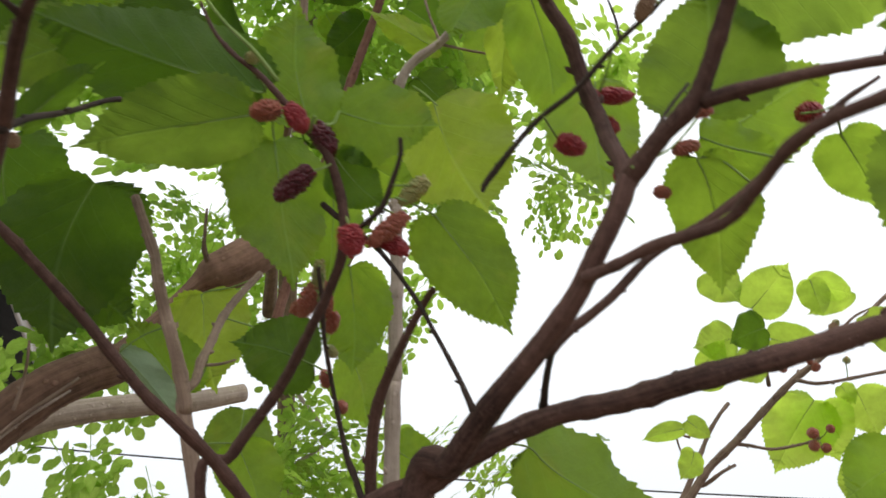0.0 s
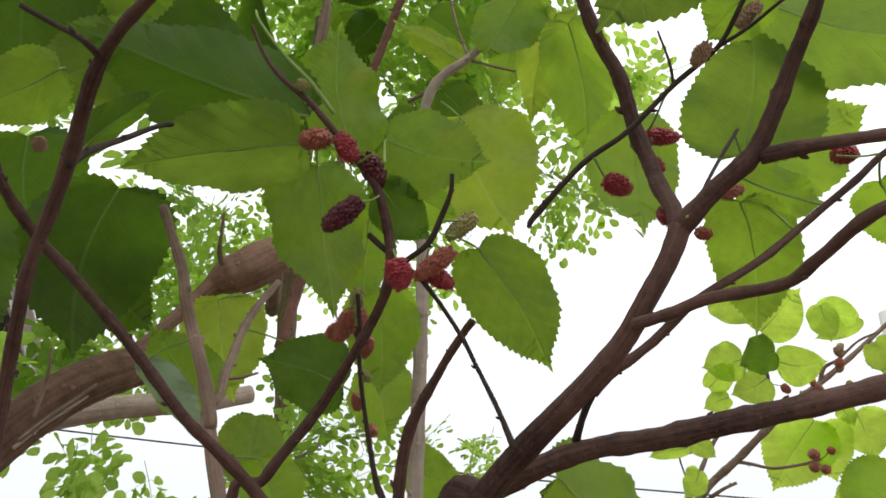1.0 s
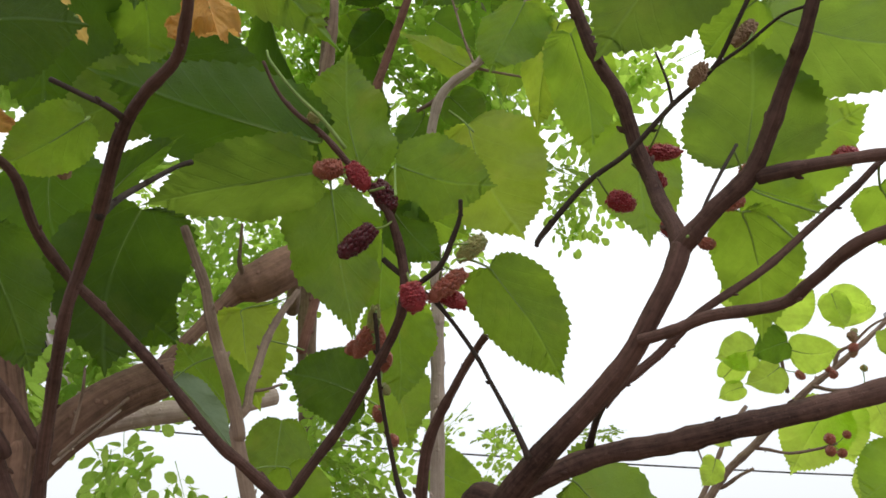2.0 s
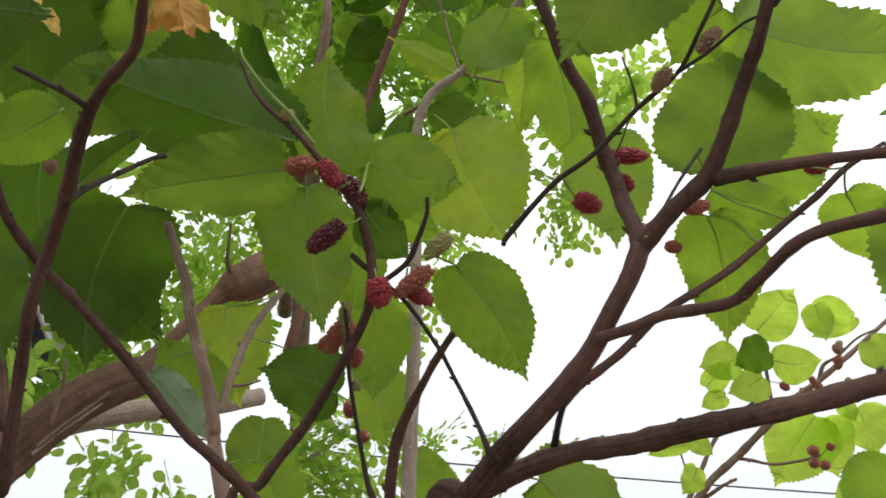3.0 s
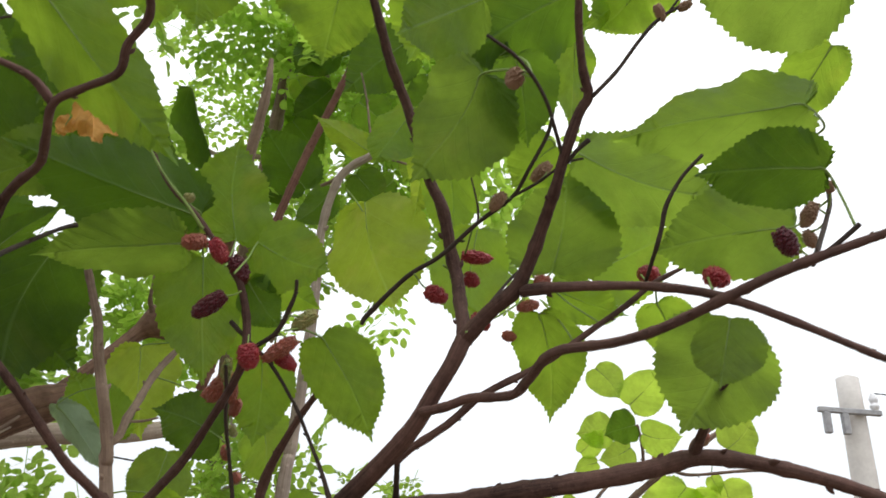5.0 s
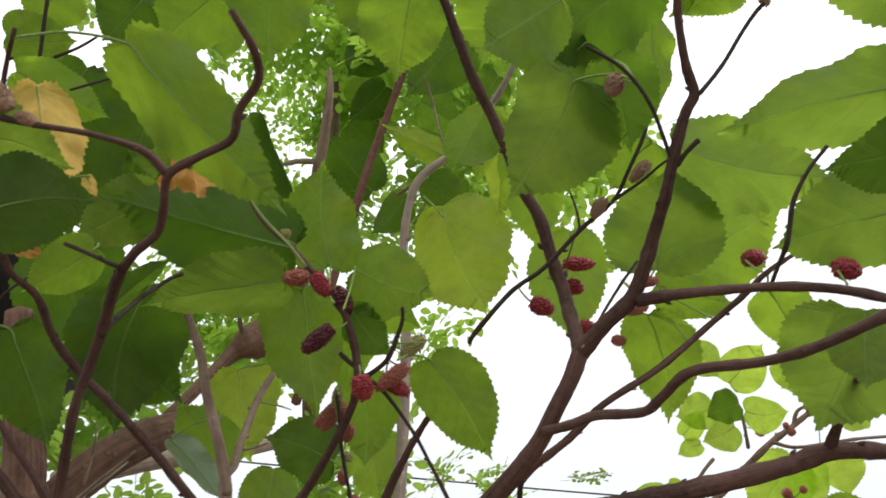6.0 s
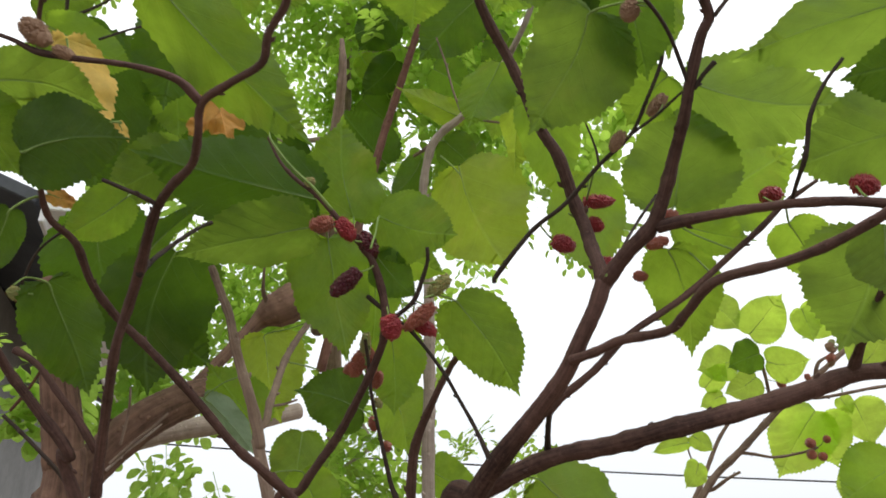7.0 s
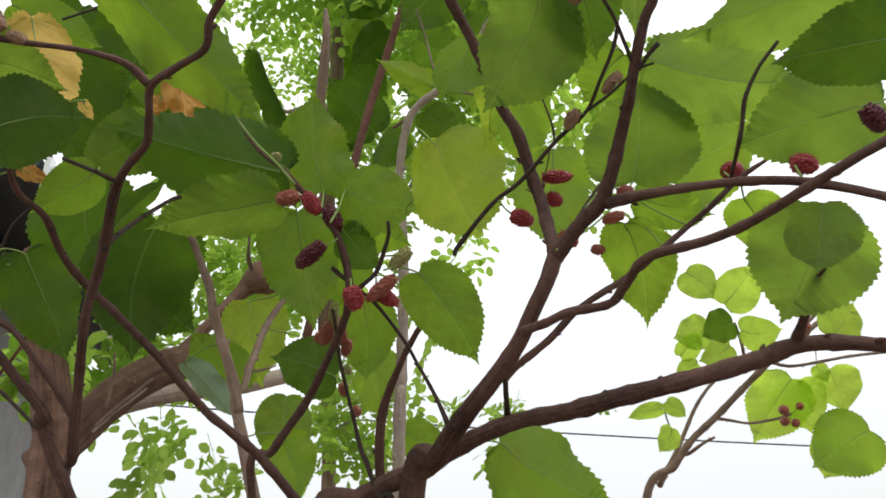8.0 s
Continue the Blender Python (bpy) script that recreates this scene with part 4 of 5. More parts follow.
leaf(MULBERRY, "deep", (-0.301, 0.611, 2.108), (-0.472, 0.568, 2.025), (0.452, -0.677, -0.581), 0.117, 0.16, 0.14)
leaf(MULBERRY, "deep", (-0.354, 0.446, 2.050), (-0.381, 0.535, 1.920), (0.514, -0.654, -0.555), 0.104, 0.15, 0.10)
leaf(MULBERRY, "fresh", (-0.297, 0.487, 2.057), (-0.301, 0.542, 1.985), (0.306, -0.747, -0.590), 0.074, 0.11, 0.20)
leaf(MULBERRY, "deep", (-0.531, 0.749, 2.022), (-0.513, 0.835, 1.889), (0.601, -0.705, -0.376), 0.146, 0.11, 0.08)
leaf(MULBERRY, "yellow", (-0.265, 0.308, 1.920), (-0.240, 0.319, 1.819), (0.507, -0.861, 0.041), 0.060, 0.2, 0.15)
leaf(MULBERRY, "dry", (-0.160, 0.343, 1.890), (-0.142, 0.348, 1.837), (0.271, -0.963, -0.001), 0.034, 0.5, 0.3)
leaf(MULBERRY, "dry", (-0.168, 0.346, 1.864), (-0.173, 0.346, 1.847), (0.587, -0.790, -0.176), 0.014, 0.3, 0.2)
leaf(MULBERRY, "dry", (-0.303, 0.373, 1.825), (-0.286, 0.390, 1.820), (0.628, -0.747, -0.220), 0.017, 0.18, 0.16)
leaf(MULBERRY, "yellow", (-0.224, 0.331, 1.856), (-0.220, 0.341, 1.844), (0.856, -0.489, -0.168), 0.011, 0.08, 0.10, (-0.257, 0.294, 1.828))
fruit(MULBERRY, "dark", (-0.081, 0.498, 1.796), (-0.106, 0.504, 1.777), 0.0086, (-0.068, 0.504, 1.804))
fruit(MULBERRY, "red", (-0.056, 0.508, 1.756), (-0.051, 0.518, 1.738), 0.0095, (-0.059, 0.518, 1.768))
fruit(MULBERRY, "ruddy", (-0.017, 0.516, 1.766), (-0.043, 0.524, 1.749), 0.0072, (-0.032, 0.515, 1.771))
fruit(MULBERRY, "red", (-0.040, 0.529, 1.759), (-0.018, 0.538, 1.748), 0.0072, (-0.034, 0.516, 1.767))
fruit(MULBERRY, "green", (-0.002, 0.510, 1.790), (-0.021, 0.516, 1.776), 0.0071, (-0.024, 0.504, 1.783))
fruit(MULBERRY, "ruddy", (-0.104, 0.487, 1.840), (-0.125, 0.485, 1.838), 0.0078, (-0.100, 0.491, 1.844))
fruit(MULBERRY, "red", (-0.098, 0.486, 1.842), (-0.086, 0.494, 1.825), 0.0078, (-0.095, 0.493, 1.840))
fruit(MULBERRY, "dark", (-0.080, 0.497, 1.832), (-0.069, 0.506, 1.812), 0.0088, (-0.081, 0.497, 1.826))
fruit(MULBERRY, "ruddy", (-0.100, 0.596, 1.751), (-0.114, 0.616, 1.733), 0.0083, (-0.094, 0.593, 1.739))
fruit(MULBERRY, "ruddy", (-0.097, 0.605, 1.756), (-0.097, 0.629, 1.736), 0.0072, (-0.090, 0.580, 1.753))
fruit(MULBERRY, "ruddy", (-0.109, 0.617, 1.745), (-0.125, 0.622, 1.739), 0.0068, (-0.094, 0.593, 1.739))
fruit(MULBERRY, "green", (-0.094, 0.584, 1.765), (-0.101, 0.605, 1.742), 0.0056, (-0.093, 0.576, 1.757))
fruit(MULBERRY, "ruddy", (-0.098, 0.640, 1.727), (-0.089, 0.626, 1.738), 0.0060, (-0.096, 0.624, 1.712))
fruit(MULBERRY, "ruddy", (-0.103, 0.656, 1.699), (-0.103, 0.666, 1.688), 0.0055, (-0.097, 0.646, 1.695))
fruit(MULBERRY, "ruddy", (-0.097, 0.677, 1.673), (-0.087, 0.677, 1.673), 0.0061, (-0.095, 0.658, 1.680))
fruit(MULBERRY, "green", (-0.098, 0.639, 1.714), (-0.092, 0.647, 1.708), 0.0047, (-0.097, 0.626, 1.712))
fruit(MULBERRY, "red", (0.091, 0.522, 1.825), (0.110, 0.527, 1.818), 0.0082, (0.081, 0.499, 1.829))
fruit(MULBERRY, "red", (0.121, 0.519, 1.860), (0.148, 0.524, 1.861), 0.0068, (0.130, 0.473, 1.868))
fruit(MULBERRY, "red", (0.124, 0.535, 1.847), (0.138, 0.541, 1.843), 0.0074, (0.106, 0.497, 1.838))
fruit(MULBERRY, "red", (0.134, 0.547, 1.812), (0.150, 0.556, 1.806), 0.0078)
fruit(MULBERRY, "ruddy", (0.164, 0.564, 1.803), (0.176, 0.570, 1.803), 0.0053)
fruit(MULBERRY, "ruddy", (0.175, 0.535, 1.819), (0.194, 0.539, 1.826), 0.0057)
fruit(MULBERRY, "ruddy", (0.188, 0.519, 1.840), (0.202, 0.522, 1.843), 0.0051, (0.179, 0.499, 1.847))
fruit(MULBERRY, "brown", (0.154, 0.454, 1.889), (0.144, 0.457, 1.874), 0.0058, (0.160, 0.460, 1.889))
fruit(MULBERRY, "brown", (0.193, 0.455, 1.923), (0.178, 0.459, 1.908), 0.0059, (0.183, 0.453, 1.902))
fruit(MULBERRY, "red", (0.306, 0.621, 1.904), (0.327, 0.622, 1.908), 0.0093, (0.298, 0.536, 1.853))
fruit(MULBERRY, "red", (0.307, 0.419, 1.807), (0.326, 0.424, 1.806), 0.0080, (0.304, 0.397, 1.785))
fruit(MULBERRY, "dark", (0.329, 0.337, 1.801), (0.341, 0.345, 1.789), 0.0073, (0.353, 0.347, 1.787))
fruit(MULBERRY, "brown", (0.377, 0.379, 1.851), (0.372, 0.390, 1.837), 0.0058, (0.387, 0.383, 1.844))
fruit(MULBERRY, "brown", (0.384, 0.368, 1.863), (0.387, 0.373, 1.857), 0.0040, (0.390, 0.386, 1.852))
fruit(MULBERRY, "brown", (0.374, 0.391, 1.834), (0.381, 0.398, 1.825), 0.0050, (0.383, 0.379, 1.836))
fruit(MULBERRY, "brown", (0.156, 0.332, 1.919), (0.151, 0.336, 1.906), 0.0073, (0.166, 0.322, 1.905))
fruit(MULBERRY, "brown", (-0.206, 0.207, 1.840), (-0.192, 0.212, 1.827), 0.0072, (-0.196, 0.214, 1.823))
fruit(MULBERRY, "brown", (-0.188, 0.214, 1.824), (-0.177, 0.217, 1.819), 0.0039, (-0.183, 0.217, 1.820))
fruit(MULBERRY, "green", (-0.124, 0.472, 1.880), (-0.124, 0.475, 1.873), 0.0052, (-0.131, 0.477, 1.878))
fruit(MULBERRY, "brown", (-0.446, 0.654, 1.956), (-0.443, 0.660, 1.943), 0.0077)
fruit(MULBERRY, "green", (-0.387, 0.457, 1.782), (-0.378, 0.463, 1.773), 0.0060, (-0.361, 0.454, 1.774))
fruit(MULBERRY, "brown", (0.253, 0.312, 1.970), (0.259, 0.317, 1.960), 0.0040, (0.260, 0.315, 1.963))
fruit(MULBERRY, "brown", (0.269, 0.313, 1.968), (0.278, 0.310, 1.972), 0.0036)

# ---- thick rough brown trunk with sawn limbs and round leaflets ----
LIMBED = tree_root("limbed_tree", (-0.512, 0.847, 0.000), "thick rough brown trunk with sawn limbs and round leaflets")
branch(LIMBED, "trunk", ROUGH_BARK, (-0.512, 0.847, -0.050, 0.0374), (-0.512, 0.839, 0.400, 0.0324), (-0.512, 0.823, 0.850, 0.0293), (-0.512, 0.795, 1.200, 0.0269), (-0.512, 0.767, 1.639, 0.0249), (-0.516, 0.760, 1.683, 0.0241), (-0.520, 0.749, 1.729, 0.0233), (-0.526, 0.735, 1.774, 0.0217), (-0.537, 0.724, 1.829, 0.0195), (-0.552, 0.712, 1.901, 0.0157))
branch(LIMBED, "limb", ROUGH_BARK, (-0.530, 0.768, 1.626, 0.0244), (-0.513, 0.800, 1.668, 0.0257), (-0.489, 0.821, 1.710, 0.0259), (-0.463, 0.842, 1.745, 0.0261), (-0.442, 0.872, 1.771, 0.0257), (-0.423, 0.900, 1.789, 0.0245), (-0.416, 0.914, 1.797, 0.0220))
branch(LIMBED, "limb", ROUGH_BARK, (-0.441, 0.911, 1.802, 0.0080), (-0.427, 0.952, 1.849, 0.0092), (-0.406, 0.982, 1.897, 0.0104), (-0.387, 1.001, 1.933, 0.0144), (-0.368, 1.003, 1.948, 0.0259), (-0.346, 1.008, 1.960, 0.0316), (-0.323, 1.020, 1.981, 0.0319), (-0.307, 1.031, 1.997, 0.0282))
branch(LIMBED, "bough", PALE_BARK, (-0.626, 0.983, 1.722, 0.0219), (-0.590, 1.024, 1.752, 0.0192), (-0.541, 1.071, 1.775, 0.0175), (-0.494, 1.114, 1.791, 0.0167), (-0.438, 1.158, 1.806, 0.0159), (-0.383, 1.217, 1.833, 0.0141))
branch(LIMBED, "twig", GREY_BARK, (-0.368, 0.990, 1.955, 0.0048), (-0.367, 0.962, 1.970, 0.0033), (-0.362, 0.946, 1.987, 0.0023), (-0.355, 0.926, 2.013, 0.0018))
branch(LIMBED, "twig", GREY_BARK, (-0.436, 0.749, 1.696, 0.0019), (-0.432, 0.747, 1.725, 0.0017), (-0.425, 0.735, 1.745, 0.0015), (-0.425, 0.731, 1.761, 0.0011))
branch(LIMBED, "twig", GREY_BARK, (-0.455, 0.764, 1.676, 0.0023), (-0.441, 0.781, 1.702, 0.0024), (-0.426, 0.797, 1.725, 0.0020), (-0.420, 0.819, 1.747, 0.0016))
branch(LIMBED, "twig", PALE_BARK, (-0.458, 0.763, 1.668, 0.0020), (-0.446, 0.779, 1.692, 0.0017), (-0.432, 0.795, 1.713, 0.0016), (-0.426, 0.818, 1.733, 0.0012))
branch(LIMBED, "twig", RED_BARK, (-0.535, 0.676, 1.725, 0.0019), (-0.513, 0.664, 1.739, 0.0019), (-0.497, 0.658, 1.759, 0.0015), (-0.487, 0.650, 1.771, 0.0012))
clump(LIMBED, ROUND_FRONDS, (-0.797, 1.036, 1.827), 0.084, 5, 0.64)
clump(LIMBED, ROUND_FRONDS, (-0.795, 1.228, 1.871), 0.081, 3, 0.64)
clump(LIMBED, ROUND_FRONDS, (-0.871, 1.338, 2.232), 0.095, 3, 0.64)
clump(LIMBED, ROUND_FRONDS, (-0.748, 1.295, 2.051), 0.088, 3, 0.64)
clump(LIMBED, ROUND_FRONDS, (-0.719, 1.230, 1.891), 0.097, 3, 0.64)
clump(LIMBED, ROUND_FRONDS, (-0.896, 1.075, 2.491), 0.177, 4, 0.64)
clump(LIMBED, ROUND_FRONDS, (-0.783, 1.115, 2.438), 0.141, 3, 0.64)
clump(LIMBED, ROUND_FRONDS, (-0.708, 1.262, 2.137), 0.106, 2, 0.64)
clump(LIMBED, ROUND_FRONDS, (-0.607, 1.125, 1.687), 0.021, 1, 0.64)
clump(LIMBED, ROUND_FRONDS, (-0.485, 1.230, 1.650), 0.029, 1, 0.64)
clump(LIMBED, ROUND_FRONDS, (-0.756, 1.080, 1.742), 0.112, 1, 0.64)
clump(LIMBED, ROUND_FRONDS, (-0.586, 1.239, 2.223), 0.106, 2, 0.64)
clump(LIMBED, ROUND_FRONDS, (-1.048, 1.009, 1.967), 0.118, 5, 0.64)
clump(LIMBED, ROUND_FRONDS, (-1.102, 1.008, 2.265), 0.162, 5, 0.64)
clump(LIMBED, ROUND_FRONDS, (-0.958, 1.003, 2.631), 0.194, 3, 0.64)
clump(LIMBED, ROUND_FRONDS, (-0.652, 1.146, 2.720), 0.211, 4, 0.64)
clump(LIMBED, ROUND_FRONDS, (-0.552, 1.166, 2.395), 0.088, 2, 0.64)
clump(LIMBED, ROUND_FRONDS, (-0.729, 1.343, 1.758), 0.050, 1, 0.6)
clump(LIMBED, ROUND_FRONDS, (-0.734, 1.460, 1.725), 0.050, 1, 0.6)
clump(LIMBED, ROUND_FRONDS, (-0.646, 1.505, 1.711), 0.050, 1, 0.55)
clump(LIMBED, ROUND_FRONDS, (-0.761, 1.279, 1.945), 0.070, 3, 0.6)
clump(LIMBED, ROUND_FRONDS, (-0.795, 1.276, 1.881), 0.070, 3, 0.6)
clump(LIMBED, ROUND_FRONDS, (-0.737, 1.432, 1.874), 0.050, 1, 0.55)
clump(LIMBED, ROUND_FRONDS, (-0.702, 1.668, 1.911), 0.040, 1, 0.5)
clump(LIMBED, ROUND_FRONDS, (-0.742, 1.346, 1.681), 0.060, 1, 0.6)
clump(LIMBED, ROUND_FRONDS, (-0.710, 1.401, 2.031), 0.030, 1, 0.5)

# ---- slender grey brown mulberry stems with dark drooping leaves ----
SLENDER = tree_root("slender_tree", (-0.061, 0.834, 0.000), "slender grey brown mulberry stems with dark drooping leaves")
branch(SLENDER, "trunk", PALE_BARK, (-0.061, 0.834, -0.050, 0.0110), (-0.061, 0.826, 0.400, 0.0095), (-0.061, 0.810, 0.850, 0.0086), (-0.061, 0.782, 1.200, 0.0079), (-0.061, 0.754, 1.655, 0.0073), (-0.061, 0.756, 1.716, 0.0071), (-0.062, 0.762, 1.784, 0.0069), (-0.063, 0.766, 1.841, 0.0067), (-0.067, 0.769, 1.918, 0.0062), (-0.074, 0.772, 1.984, 0.0060), (-0.072, 0.768, 2.037, 0.0057), (-0.063, 0.765, 2.085, 0.0059), (-0.047, 0.764, 2.111, 0.0055), (-0.016, 0.763, 2.136, 0.0052), (0.014, 0.747, 2.163, 0.0048), (0.043, 0.737, 2.196, 0.0044), (0.068, 0.715, 2.225, 0.0040), (0.085, 0.702, 2.256, 0.0037), (0.103, 0.690, 2.299, 0.0033))
branch(SLENDER, "shoot", RED_BARK, (-0.309, 1.102, 1.875, 0.0080), (-0.273, 1.105, 2.062, 0.0078), (-0.245, 1.106, 2.198, 0.0075), (-0.215, 1.097, 2.329, 0.0078), (-0.184, 1.079, 2.419, 0.0074), (-0.150, 1.049, 2.501, 0.0069), (-0.110, 1.024, 2.614, 0.0065))
branch(SLENDER, "branch", GREY_BARK, (-0.050, 0.764, 2.109, 0.0032), (-0.070, 0.788, 2.105, 0.0027), (-0.093, 0.799, 2.098, 0.0024))
branch(SLENDER, "twig", GREY_BARK, (-0.016, 0.765, 2.133, 0.0020), (0.019, 0.780, 2.133, 0.0016), (0.062, 0.794, 2.132, 0.0015))
branch(SLENDER, "twig", GREY_BARK, (-0.018, 0.763, 2.136, 0.0020), (-0.031, 0.767, 2.181, 0.0016), (-0.041, 0.769, 2.228, 0.0015), (-0.054, 0.758, 2.272, 0.0013))
branch(SLENDER, "twig", STALK, (-0.050, 0.772, 2.078, 0.0013), (-0.035, 0.762, 2.058, 0.0011), (-0.020, 0.754, 2.035, 0.0011))
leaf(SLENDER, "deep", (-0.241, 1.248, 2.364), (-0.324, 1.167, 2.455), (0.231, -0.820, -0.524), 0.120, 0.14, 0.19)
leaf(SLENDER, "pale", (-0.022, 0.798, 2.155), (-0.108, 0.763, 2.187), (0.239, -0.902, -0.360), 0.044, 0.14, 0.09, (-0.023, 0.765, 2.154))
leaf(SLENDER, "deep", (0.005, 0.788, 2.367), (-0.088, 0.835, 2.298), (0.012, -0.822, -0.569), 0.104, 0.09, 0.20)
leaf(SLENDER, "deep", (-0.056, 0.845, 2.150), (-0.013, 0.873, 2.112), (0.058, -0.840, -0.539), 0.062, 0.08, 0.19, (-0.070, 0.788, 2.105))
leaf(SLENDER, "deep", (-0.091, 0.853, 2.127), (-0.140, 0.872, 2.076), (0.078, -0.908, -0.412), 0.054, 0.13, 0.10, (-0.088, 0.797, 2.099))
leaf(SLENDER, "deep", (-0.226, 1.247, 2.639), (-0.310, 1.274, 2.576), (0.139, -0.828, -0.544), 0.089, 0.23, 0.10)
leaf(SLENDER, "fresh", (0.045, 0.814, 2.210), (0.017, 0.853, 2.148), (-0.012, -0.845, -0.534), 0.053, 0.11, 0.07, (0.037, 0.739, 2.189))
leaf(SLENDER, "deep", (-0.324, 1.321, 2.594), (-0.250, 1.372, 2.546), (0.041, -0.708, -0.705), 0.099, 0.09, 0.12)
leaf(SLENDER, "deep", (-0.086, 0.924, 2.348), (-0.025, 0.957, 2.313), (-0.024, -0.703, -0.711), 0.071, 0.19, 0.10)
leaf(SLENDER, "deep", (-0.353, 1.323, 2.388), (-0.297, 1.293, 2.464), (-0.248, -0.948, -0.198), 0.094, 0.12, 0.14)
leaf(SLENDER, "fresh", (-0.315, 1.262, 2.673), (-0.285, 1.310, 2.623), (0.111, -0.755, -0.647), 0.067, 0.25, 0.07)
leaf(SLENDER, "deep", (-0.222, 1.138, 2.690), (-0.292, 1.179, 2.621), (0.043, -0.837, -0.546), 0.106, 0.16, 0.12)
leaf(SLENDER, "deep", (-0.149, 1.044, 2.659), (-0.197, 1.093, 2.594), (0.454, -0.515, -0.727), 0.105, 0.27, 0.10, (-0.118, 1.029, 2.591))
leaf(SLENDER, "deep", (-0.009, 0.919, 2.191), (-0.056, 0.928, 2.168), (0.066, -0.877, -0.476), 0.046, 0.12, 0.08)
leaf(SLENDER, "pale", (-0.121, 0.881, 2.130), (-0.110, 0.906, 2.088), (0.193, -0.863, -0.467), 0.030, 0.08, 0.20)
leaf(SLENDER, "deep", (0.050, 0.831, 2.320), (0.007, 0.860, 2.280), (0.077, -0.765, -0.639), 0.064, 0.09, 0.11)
leaf(SLENDER, "fresh", (-0.302, 0.996, 2.151), (-0.334, 0.955, 2.203), (-0.281, -0.657, -0.699), 0.069, 0.15, 0.14)

# ---- slim straight trunk with feathery bright green crown ----
FEATHERY = tree_root("feathery_tree", (-0.542, 2.050, 0.000), "slim straight trunk with feathery bright green crown")
branch(FEATHERY, "trunk", GREY_BARK, (-0.542, 2.050, -0.050, 0.0317), (-0.539, 2.044, 0.350, 0.0268), (-0.536, 2.036, 0.750, 0.0248), (-0.536, 2.020, 1.150, 0.0228), (-0.522, 1.950, 1.724, 0.0198), (-0.488, 1.730, 2.127, 0.0226), (-0.454, 1.577, 2.381, 0.0211), (-0.430, 1.514, 2.527, 0.0201), (-0.408, 1.451, 2.673, 0.0171), (-0.396, 1.404, 2.779, 0.0131), (-0.376, 1.346, 2.912, 0.0100), (-0.351, 1.277, 3.072, 0.0081))
branch(FEATHERY, "branch", PALE_BARK, (-0.436, 1.483, 2.594, 0.0071), (-0.496, 1.474, 2.594, 0.0071), (-0.554, 1.470, 2.587, 0.0050), (-0.624, 1.445, 2.621, 0.0046))
branch(FEATHERY, "branch", PALE_BARK, (-0.395, 1.401, 2.786, 0.0046), (-0.316, 1.373, 2.779, 0.0040), (-0.211, 1.353, 2.762, 0.0033))
branch(FEATHERY, "branch", PALE_BARK, (-0.472, 1.793, 1.991, 0.0051), (-0.377, 1.738, 1.864, 0.0043), (-0.438, 1.716, 1.800, 0.0033))
branch(FEATHERY, "branch", PALE_BARK, (-0.381, 1.698, 2.174, 0.0047), (-0.030, 1.341, 2.656, 0.0043), (-0.101, 1.268, 2.704, 0.0036), (-0.119, 1.203, 2.749, 0.0030))
clump(FEATHERY, FINE_FRONDS, (-0.576, 1.697, 3.191), 0.244, 14, 0.76)
clump(FEATHERY, FINE_FRONDS, (-0.419, 1.680, 3.089), 0.210, 10, 0.76)
clump(FEATHERY, FINE_FRONDS, (-0.658, 1.761, 3.026), 0.203, 11, 0.76)
clump(FEATHERY, FINE_FRONDS, (-0.234, 1.318, 2.833), 0.188, 10, 0.76)
clump(FEATHERY, FINE_FRONDS, (-0.091, 1.289, 2.754), 0.181, 10, 0.76)
clump(FEATHERY, FINE_FRONDS, (-0.025, 1.280, 2.608), 0.154, 10, 0.76)
clump(FEATHERY, FINE_FRONDS, (-0.171, 1.464, 2.713), 0.197, 10, 0.76)
clump(FEATHERY, FINE_FRONDS, (-0.006, 1.330, 2.503), 0.116, 7, 0.76)
clump(FEATHERY, FINE_FRONDS, (0.043, 1.301, 2.766), 0.161, 8, 0.76)
clump(FEATHERY, FINE_FRONDS, (-0.643, 1.515, 3.016), 0.220, 8, 0.76)
clump(FEATHERY, FINE_FRONDS, (-0.432, 1.844, 2.911), 0.244, 9, 0.76)
clump(FEATHERY, FINE_FRONDS, (-0.635, 1.861, 2.812), 0.189, 9, 0.76)
clump(FEATHERY, FINE_FRONDS, (-0.240, 1.316, 3.019), 0.306, 14, 0.76)
clump(FEATHERY, FINE_FRONDS, (0.051, 1.293, 2.972), 0.293, 11, 0.76)
clump(FEATHERY, FINE_FRONDS, (-0.576, 1.379, 3.151), 0.331, 11, 0.76)
clump(FEATHERY, FINE_FRONDS, (-0.118, 1.496, 2.475), 0.168, 7, 0.76)
clump(FEATHERY, FINE_FRONDS, (-0.259, 1.494, 2.437), 0.168, 7, 0.76)
clump(FEATHERY, FINE_FRONDS, (-0.661, 1.680, 2.276), 0.182, 9, 0.76)
clump(FEATHERY, FINE_FRONDS, (-0.539, 1.684, 2.304), 0.136, 6, 0.76)
clump(FEATHERY, FINE_FRONDS, (-0.799, 1.686, 2.221), 0.159, 7, 0.76)
clump(FEATHERY, FINE_FRONDS, (-0.745, 1.695, 2.405), 0.141, 4, 0.76)
clump(FEATHERY, FINE_FRONDS, (-0.637, 1.733, 2.166), 0.113, 3, 0.76)
clump(FEATHERY, FINE_FRONDS, (-0.853, 1.635, 2.318), 0.136, 3, 0.76)
clump(FEATHERY, FINE_FRONDS, (-1.133, 1.725, 2.407), 0.147, 3, 0.76)
clump(FEATHERY, FINE_FRONDS, (-0.390, 1.702, 1.753), 0.141, 4, 0.76)
